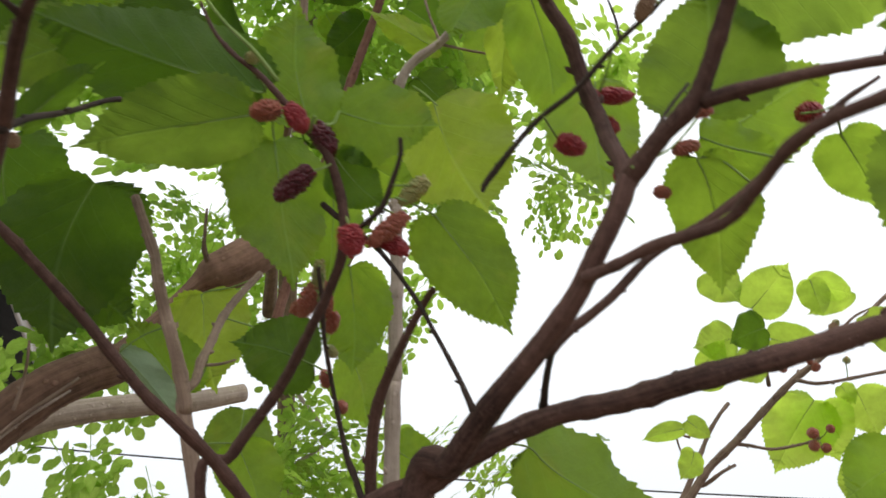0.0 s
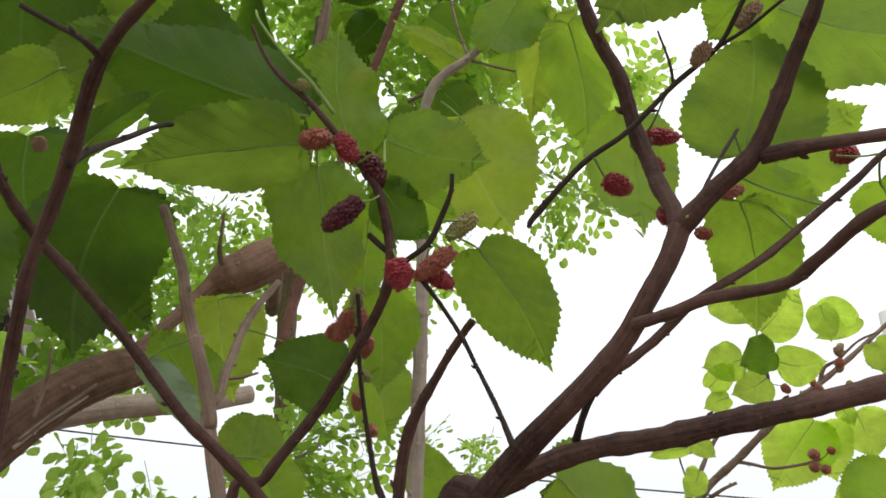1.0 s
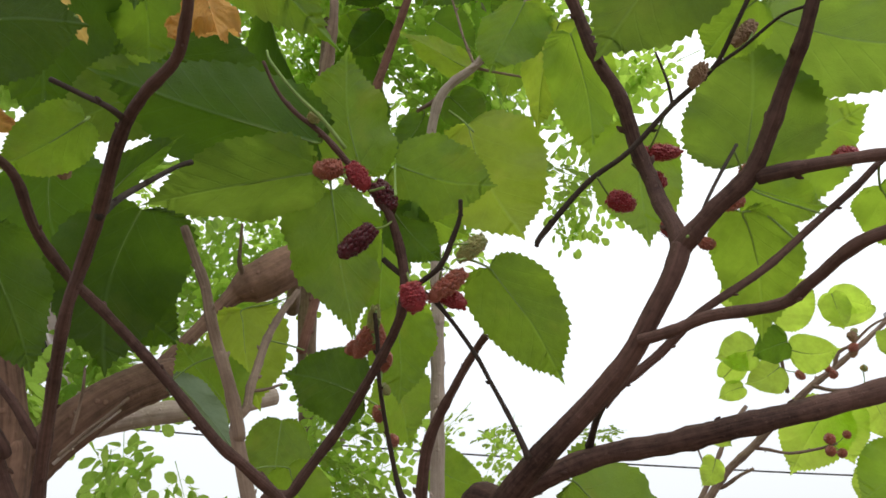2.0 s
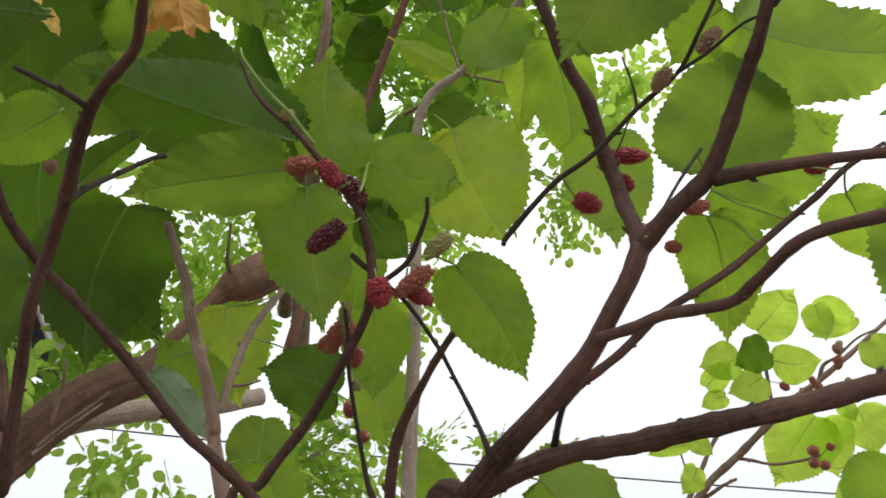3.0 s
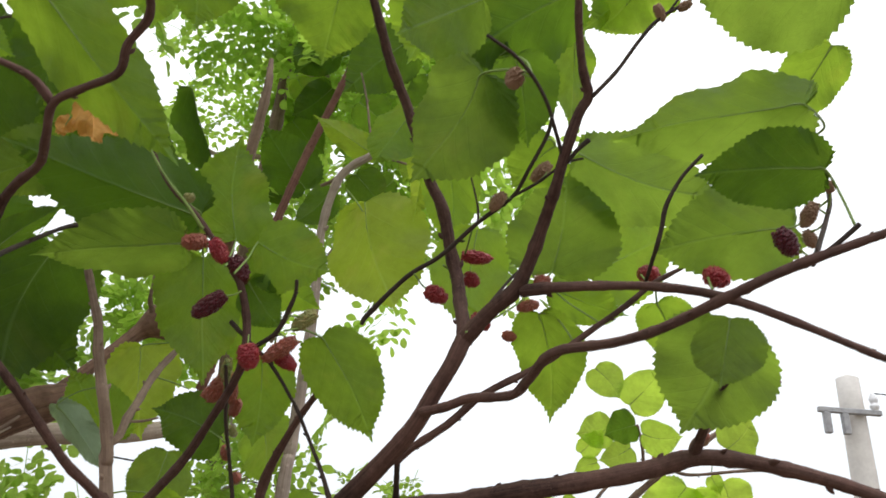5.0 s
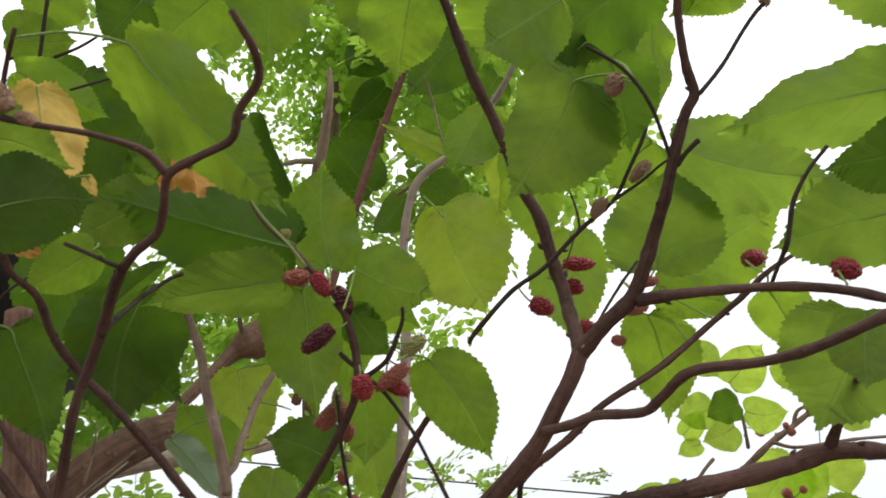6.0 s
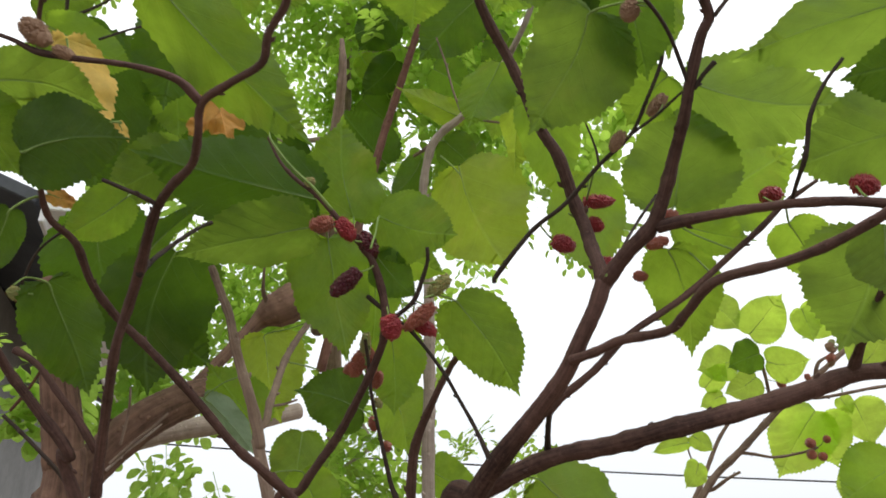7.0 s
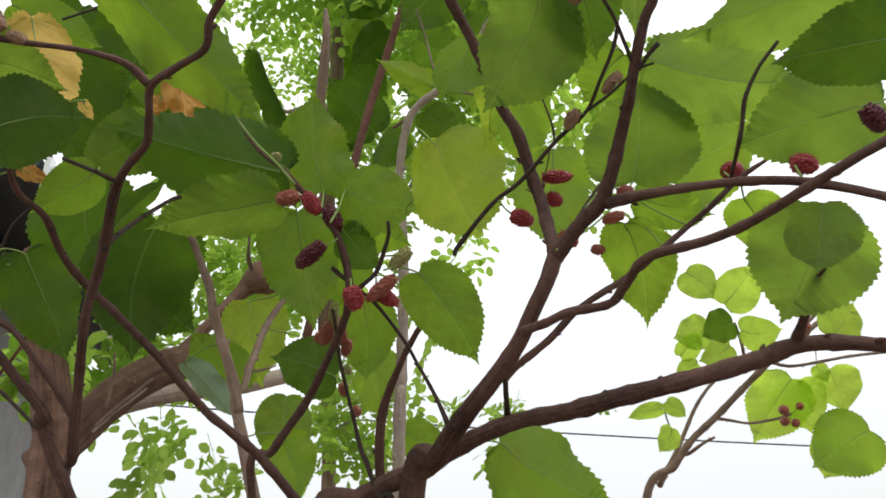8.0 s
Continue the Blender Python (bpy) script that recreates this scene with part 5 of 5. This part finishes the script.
clump(FEATHERY, FINE_FRONDS, (-0.358, 1.668, 1.838), 0.141, 3, 0.76)
clump(FEATHERY, FINE_FRONDS, (-0.489, 1.734, 1.838), 0.105, 2, 0.76)
clump(FEATHERY, FINE_FRONDS, (-0.247, 1.749, 2.063), 0.077, 2, 0.76)
clump(FEATHERY, FINE_FRONDS, (-0.264, 1.742, 1.889), 0.084, 2, 0.76)
clump(FEATHERY, FINE_FRONDS, (-0.201, 2.372, 2.003), 0.062, 2, 0.76)
clump(FEATHERY, FINE_FRONDS, (-0.147, 1.725, 2.332), 0.068, 2, 0.76)
clump(FEATHERY, FINE_FRONDS, (0.212, 1.166, 2.373), 0.091, 4, 0.76)
clump(FEATHERY, FINE_FRONDS, (0.154, 1.186, 2.312), 0.083, 3, 0.76)
clump(FEATHERY, FINE_FRONDS, (0.011, 1.574, 1.785), 0.026, 2, 0.76)
clump(FEATHERY, FINE_FRONDS, (-0.720, 1.967, 2.506), 0.152, 3, 0.76)
clump(FEATHERY, FINE_FRONDS, (-0.570, 1.993, 2.477), 0.127, 2, 0.76)
clump(FEATHERY, FINE_FRONDS, (-0.904, 1.930, 2.549), 0.101, 2, 0.76)
clump(FEATHERY, FINE_FRONDS, (0.281, 1.946, 2.875), 0.105, 2, 0.76)
branch(FEATHERY, "limb", GREY_BARK, (-0.468, 1.540, 2.095, 0.0138), (-0.359, 1.207, 2.172, 0.0115), (-0.268, 0.958, 2.204, 0.0098), (-0.241, 0.898, 2.269, 0.0087), (-0.230, 0.870, 2.326, 0.0068), (-0.233, 0.864, 2.380, 0.0040))
clump(FEATHERY, FINE_FRONDS, (0.309, 1.279, 2.538), 0.050, 1, 0.55)
clump(FEATHERY, FINE_FRONDS, (0.187, 1.919, 1.867), 0.020, 1, 0.4)
clump(FEATHERY, FINE_FRONDS, (-0.474, 1.867, 1.849), 0.080, 3, 0.6)
clump(FEATHERY, FINE_FRONDS, (-0.391, 1.895, 1.794), 0.080, 3, 0.6)
clump(FEATHERY, FINE_FRONDS, (-0.445, 1.863, 1.917), 0.060, 2, 0.6)
clump(FEATHERY, FINE_FRONDS, (0.154, 1.439, 2.341), 0.045, 2, 0.6)
clump(FEATHERY, FINE_FRONDS, (0.124, 1.475, 2.279), 0.030, 1, 0.5)
clump(FEATHERY, FINE_FRONDS, (-0.021, 1.926, 1.879), 0.030, 2, 0.5)
clump(FEATHERY, FINE_FRONDS, (-0.237, 1.808, 2.239), 0.050, 2, 0.6)
clump(FEATHERY, FINE_FRONDS, (-0.474, 1.543, 3.076), 0.200, 6, 0.8)
clump(FEATHERY, FINE_FRONDS, (-0.587, 1.525, 3.051), 0.200, 6, 0.8)
clump(FEATHERY, FINE_FRONDS, (-0.382, 1.596, 3.048), 0.200, 6, 0.8)
clump(FEATHERY, FINE_FRONDS, (-0.507, 1.767, 2.955), 0.200, 6, 0.8)
clump(FEATHERY, FINE_FRONDS, (-0.347, 1.780, 2.994), 0.200, 7, 0.8)
clump(FEATHERY, FINE_FRONDS, (-0.470, 1.877, 2.810), 0.180, 5, 0.8)
clump(FEATHERY, FINE_FRONDS, (-0.195, 1.728, 3.094), 0.200, 7, 0.8)
clump(FEATHERY, FINE_FRONDS, (-0.085, 1.870, 2.925), 0.160, 5, 0.75)
clump(FEATHERY, FINE_FRONDS, (-0.132, 1.962, 2.773), 0.140, 4, 0.7)

# ---- young mulberry with bright green leaves and tiny fruit ----
YOUNG = tree_root("young_tree", (0.245, 1.450, 0.000), "young mulberry with bright green leaves and tiny fruit")
branch(YOUNG, "trunk", GREY_BARK, (0.245, 1.450, -0.050, 0.0121), (0.248, 1.444, 0.350, 0.0102), (0.251, 1.436, 0.750, 0.0094), (0.251, 1.420, 1.150, 0.0087), (0.265, 1.350, 1.592, 0.0075), (0.321, 1.310, 1.672, 0.0068), (0.352, 1.295, 1.713, 0.0061), (0.397, 1.280, 1.752, 0.0061), (0.438, 1.265, 1.791, 0.0058), (0.489, 1.253, 1.837, 0.0054), (0.530, 1.246, 1.866, 0.0047), (0.581, 1.237, 1.906, 0.0041), (0.632, 1.226, 1.949, 0.0034), (0.693, 1.209, 2.001, 0.0031))
branch(YOUNG, "branch", GREY_BARK, (0.3927, 1.2814, 1.7483, 0.0035), (0.4160, 1.2840, 1.7460, 0.0027), (0.4510, 1.2800, 1.7390, 0.0023), (0.4960, 1.2710, 1.7450, 0.0023), (0.5170, 1.2600, 1.7510, 0.0023))
branch(YOUNG, "branch", GREY_BARK, (0.294, 1.344, 1.638, 0.0055), (0.336, 1.340, 1.709, 0.0042), (0.369, 1.337, 1.772, 0.0035), (0.393, 1.335, 1.806, 0.0032), (0.412, 1.339, 1.826, 0.0033))
branch(YOUNG, "twig", GREY_BARK, (0.3362, 1.3096, 1.6895, 0.0035), (0.3480, 1.3050, 1.6920, 0.0034), (0.3690, 1.2880, 1.7060, 0.0027), (0.3880, 1.2730, 1.7150, 0.0023))
branch(YOUNG, "twig", GREY_BARK, (0.450, 1.242, 1.828, 0.0031), (0.443, 1.222, 1.871, 0.0027), (0.430, 1.195, 1.898, 0.0023))
branch(YOUNG, "twig", GREY_BARK, (0.530, 1.246, 1.866, 0.0031), (0.539, 1.238, 1.890, 0.0031), (0.557, 1.225, 1.900, 0.0023), (0.584, 1.207, 1.924, 0.0019), (0.609, 1.196, 1.935, 0.0015))
branch(YOUNG, "twig", GREY_BARK, (0.4948, 1.2497, 1.8388, 0.0035), (0.5260, 1.2280, 1.8270, 0.0027), (0.6090, 1.2050, 1.8360, 0.0026), (0.6820, 1.1920, 1.8400, 0.0022))
branch(YOUNG, "twig", GREY_BARK, (0.337, 1.324, 1.768, 0.0024), (0.314, 1.311, 1.769, 0.0016), (0.325, 1.328, 1.732, 0.0016), (0.337, 1.325, 1.717, 0.0020))
fruit(YOUNG, "brown", (0.548, 1.203, 1.914), (0.553, 1.205, 1.899), 0.0075, (0.568, 1.218, 1.910))
fruit(YOUNG, "brown", (0.553, 1.208, 1.888), (0.547, 1.214, 1.876), 0.0064, (0.557, 1.225, 1.900))
fruit(YOUNG, "ruddy", (0.524, 1.226, 1.857), (0.517, 1.231, 1.847), 0.0064, (0.522, 1.247, 1.860))
fruit(YOUNG, "ruddy", (0.512, 1.227, 1.868), (0.514, 1.229, 1.857), 0.0054, (0.522, 1.247, 1.860))
fruit(YOUNG, "green", (0.559, 1.213, 1.862), (0.564, 1.213, 1.853), 0.0054, (0.559, 1.219, 1.831))
leaf(YOUNG, "light", (0.340, 1.086, 1.957), (0.378, 1.092, 1.912), (-0.119, -0.966, -0.228), 0.057, 0.14, 0.19)
leaf(YOUNG, "light", (0.395, 1.091, 1.901), (0.444, 1.060, 1.951), (-0.321, -0.915, -0.244), 0.072, 0.12, 0.20)
leaf(YOUNG, "light", (0.368, 1.108, 1.864), (0.316, 1.121, 1.855), (-0.241, -0.968, -0.073), 0.061, 0.06, 0.08)
leaf(YOUNG, "light", (0.415, 1.097, 1.858), (0.472, 1.081, 1.855), (-0.282, -0.901, -0.329), 0.057, 0.05, 0.13)
leaf(YOUNG, "light", (0.398, 1.107, 1.837), (0.354, 1.123, 1.814), (-0.426, -0.884, 0.192), 0.059, 0.14, 0.12)
leaf(YOUNG, "light", (0.348, 1.125, 1.813), (0.314, 1.135, 1.799), (-0.203, -0.961, -0.189), 0.031, 0.12, 0.12)
leaf(YOUNG, "light", (0.289, 1.149, 1.746), (0.235, 1.159, 1.734), (-0.126, -0.968, -0.215), 0.026, 0.20, 0.12)
leaf(YOUNG, "light", (0.296, 1.146, 1.757), (0.323, 1.145, 1.732), (-0.102, -0.992, -0.073), 0.031, 0.13, 0.14)
leaf(YOUNG, "light", (0.301, 1.152, 1.715), (0.278, 1.160, 1.681), (0.022, -0.969, -0.246), 0.036, 0.12, 0.19)
leaf(YOUNG, "light", (0.470, 1.059, 1.929), (0.480, 1.071, 1.881), (-0.160, -0.951, -0.264), 0.039, 0.16, 0.10)
leaf(YOUNG, "light", (0.535, 1.063, 1.836), (0.570, 1.037, 1.875), (-0.741, -0.613, 0.274), 0.085, 0.05, 0.11)
leaf(YOUNG, "deep", (0.394, 1.050, 1.858), (0.350, 1.064, 1.845), (-0.021, -0.707, -0.707), 0.062, 0.09, 0.08)
leaf(YOUNG, "light", (0.548, 1.332, 1.826), (0.480, 1.368, 1.720), (-0.408, -0.912, -0.049), 0.108, 0.12, 0.07)
leaf(YOUNG, "light", (0.558, 1.330, 1.821), (0.572, 1.340, 1.733), (-0.661, -0.728, -0.185), 0.097, 0.25, 0.12)
leaf(YOUNG, "light", (0.608, 1.310, 1.836), (0.630, 1.315, 1.765), (-0.588, -0.774, -0.235), 0.079, 0.21, 0.15)
leaf(YOUNG, "light", (0.611, 1.329, 1.713), (0.579, 1.346, 1.654), (-0.130, -0.970, -0.204), 0.084, 0.14, 0.12)
leaf(YOUNG, "light", (0.588, 1.315, 1.845), (0.605, 1.315, 1.816), (-0.517, -0.800, -0.305), 0.031, 0.12, 0.19)
leaf(YOUNG, "light", (0.479, 1.091, 1.934), (0.529, 1.075, 1.910), (-0.398, -0.878, -0.264), 0.045, 0.10, 0.12)
leaf(YOUNG, "light", (0.535, 1.091, 1.922), (0.485, 1.122, 1.901), (-0.431, -0.867, -0.251), 0.035, 0.10, 0.16)
leaf(YOUNG, "fresh", (0.642, 1.273, 1.723), (0.557, 1.309, 1.668), (-0.363, -0.930, -0.057), 0.114, 0.12, 0.15)
leaf(YOUNG, "light", (0.322, 1.127, 1.827), (0.355, 1.112, 1.862), (-0.211, -0.951, -0.227), 0.037, 0.02, 0.19)
fruit(YOUNG, "ruddy", (0.495, 1.244, 1.758), (0.509, 1.247, 1.753), 0.0086, (0.509, 1.264, 1.749))
fruit(YOUNG, "ruddy", (0.497, 1.251, 1.740), (0.508, 1.255, 1.736), 0.0086, (0.504, 1.267, 1.747))
fruit(YOUNG, "ruddy", (0.516, 1.255, 1.738), (0.522, 1.257, 1.734), 0.0076, (0.513, 1.262, 1.750))
fruit(YOUNG, "ruddy", (0.524, 1.246, 1.760), (0.530, 1.246, 1.762), 0.0067, (0.513, 1.262, 1.750))
fruit(YOUNG, "ruddy", (0.461, 1.217, 1.856), (0.471, 1.219, 1.844), 0.0068, (0.444, 1.226, 1.862))
fruit(YOUNG, "ruddy", (0.543, 1.207, 1.886), (0.556, 1.206, 1.893), 0.0067, (0.553, 1.228, 1.898))
fruit(YOUNG, "green", (0.553, 1.204, 1.919), (0.558, 1.207, 1.913), 0.0058, (0.568, 1.218, 1.910))

# ---- unseen upper crown of the mulberry, added over the left fork for shade ----
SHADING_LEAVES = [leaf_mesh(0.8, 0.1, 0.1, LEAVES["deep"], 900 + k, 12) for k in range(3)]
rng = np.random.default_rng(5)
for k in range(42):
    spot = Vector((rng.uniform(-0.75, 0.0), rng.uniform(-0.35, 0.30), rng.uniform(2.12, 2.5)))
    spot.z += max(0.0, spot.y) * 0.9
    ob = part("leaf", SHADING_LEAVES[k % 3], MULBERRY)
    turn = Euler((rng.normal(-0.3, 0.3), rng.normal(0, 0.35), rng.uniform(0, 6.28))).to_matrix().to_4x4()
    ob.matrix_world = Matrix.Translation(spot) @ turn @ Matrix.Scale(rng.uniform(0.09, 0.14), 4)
branch(MULBERRY, "branch", BARK, (-0.075, 0.181, 1.921, 0.0045), (-0.155, 0.109, 2.081, 0.0045), (-0.253, 0.026, 2.200, 0.0040), (-0.418, -0.038, 2.302, 0.0030))
branch(MULBERRY, "branch", BARK, (-0.155, 0.109, 2.081, 0.0040), (-0.114, 0.011, 2.253, 0.0035), (-0.100, -0.132, 2.385, 0.0030))

# ---- unseen upper limbed tree crown over and beside the eye, added to cast shade ----
rng = np.random.default_rng(8)
for k in range(80):
    y = rng.uniform(0.2, 1.6)
    spot = Vector((rng.uniform(-2.0, -0.1), y, 1.6 + (y + 0.1) * 1.2 + rng.uniform(0.3, 1.1)))
    ob = part("frond", ROUND_FRONDS[k % 4], LIMBED)
    turn = Euler((rng.normal(-0.4, 0.4), rng.normal(0, 0.4), rng.uniform(0, 6.28))).to_matrix().to_4x4()
    ob.matrix_world = Matrix.Translation(spot) @ turn @ Matrix.Scale(rng.uniform(1.0, 1.5), 4)

# ---- house corner behind the trees ----
HOUSE = tree_root("house", (-3.6, 3.6, 0.0), "house corner with dark roof overhang and white fascia board", "house")
CORNER, AWAY, INWARD = Vector((-2.006, 2.375, 3.0)), Vector((-0.448, 0.894, 0.0)), Vector((-0.894, -0.448, 0.0))


def at_house(along, inward, height):
    return CORNER + AWAY * along + INWARD * inward + Vector((0, 0, height))


slab("roof", DARK_BOARD, HOUSE, [at_house(0, 0.02, 0), at_house(4.2, 0.02, 0), at_house(4.2, 2.6, 0.95), at_house(0, 2.6, 0.95)], 0.06, "dark boarded roof overhang")
slab("fascia", WHITE_PAINT, HOUSE, [at_house(-0.02, -0.012, -0.09), at_house(4.2, -0.012, -0.09), at_house(4.2, -0.012, 0.08), at_house(-0.02, -0.012, 0.08)], 0.024, "white painted fascia board")
slab("gutter", WHITE_PAINT, HOUSE, [at_house(-0.02, -0.12, -0.03), at_house(4.2, -0.12, -0.03), at_house(4.2, -0.03, -0.03), at_house(-0.02, -0.03, -0.03)], 0.05, "white gutter")
slab("wall", GREY_WALL, HOUSE, [at_house(0.3, 0.45, -3.0), at_house(4.1, 0.45, -3.0), at_house(4.1, 0.45, 0.12), at_house(0.3, 0.45, 0.12)], -0.15)
slab("wall", GREY_WALL, HOUSE, [at_house(0.3, 0.61, -3.0), at_house(0.3, 2.6, -3.0), at_house(0.3, 2.6, 0.8), at_house(0.3, 0.61, 0.12)], -0.15)
slab("wall", GREY_WALL, HOUSE, [at_house(4.1, 0.61, -3.0), at_house(4.1, 2.6, -3.0), at_house(4.1, 2.6, 0.8), at_house(4.1, 0.61, 0.12)], 0.15)
slab("wall", GREY_WALL, HOUSE, [at_house(0.46, 2.6, -3.0), at_house(3.94, 2.6, -3.0), at_house(3.94, 2.6, 0.9), at_house(0.46, 2.6, 0.9)], 0.15)

# ---- power pole and cables ----
POLE = tree_root("utility_pole", (3.86, 7.05, 0.0), "pale grey concrete power pole with small fittings", "pole")
verts, faces = tube([(3.86, 7.05, -0.05, 0.135), (3.86, 7.05, 1.4, 0.125), (3.86, 7.05, 2.8, 0.115), (3.86, 7.05, 4.1, 0.105)], 18, 4)
part("pole", mesh_of("pole", verts, faces, CONCRETE), POLE)
slab("cross_arm", STEEL, POLE, [(3.46, 6.88, 3.70), (4.05, 6.88, 3.70), (4.05, 6.93, 3.70), (3.46, 6.93, 3.70)], 0.05, "dull steel cross arm")
for k, x in enumerate((4.0,)):
    verts, faces = tube([(x, 6.905, 3.74, 0.02), (x, 6.905, 3.79, 0.045), (x, 6.905, 3.82, 0.03), (x, 6.905, 3.86, 0.04), (x, 6.905, 3.92, 0.018)], 12, 4)
    part("insulator", mesh_of("insulator", verts, faces, WHITE_PAINT), POLE, "white insulator")
for x in (3.5, 3.67):
    slab("fuse_box", STEEL, POLE, [(x, 6.87, 3.5), (x + 0.06, 6.87, 3.5), (x + 0.06, 6.93, 3.5), (x, 6.93, 3.5)], 0.2, "small hanging fuse box")


def cable(a, b, sag, radius, label):
    a, b = Vector(a), Vector(b)
    pts = []
    for k in range(9):
        s = k / 8
        p = a.lerp(b, s) - Vector((0, 0, sag * 4 * s * (1 - s)))
        pts.append((*p, radius))
    verts, faces = tube(pts, 6, 4)
    tagged(new("power_cable", mesh_of("power_cable", verts, faces, BLACK_CABLE)), label, "cable")


cable((-4.3, 6.45, 2.80), (3.76, 7.72, 2.36), 0.05, 0.008, "thin black cable strung between house and power pole")
cable((4.0, 6.905, 3.92), (14.0, 6.0, 4.4), 0.3, 0.006, "thin black power line leading from the concrete pole")
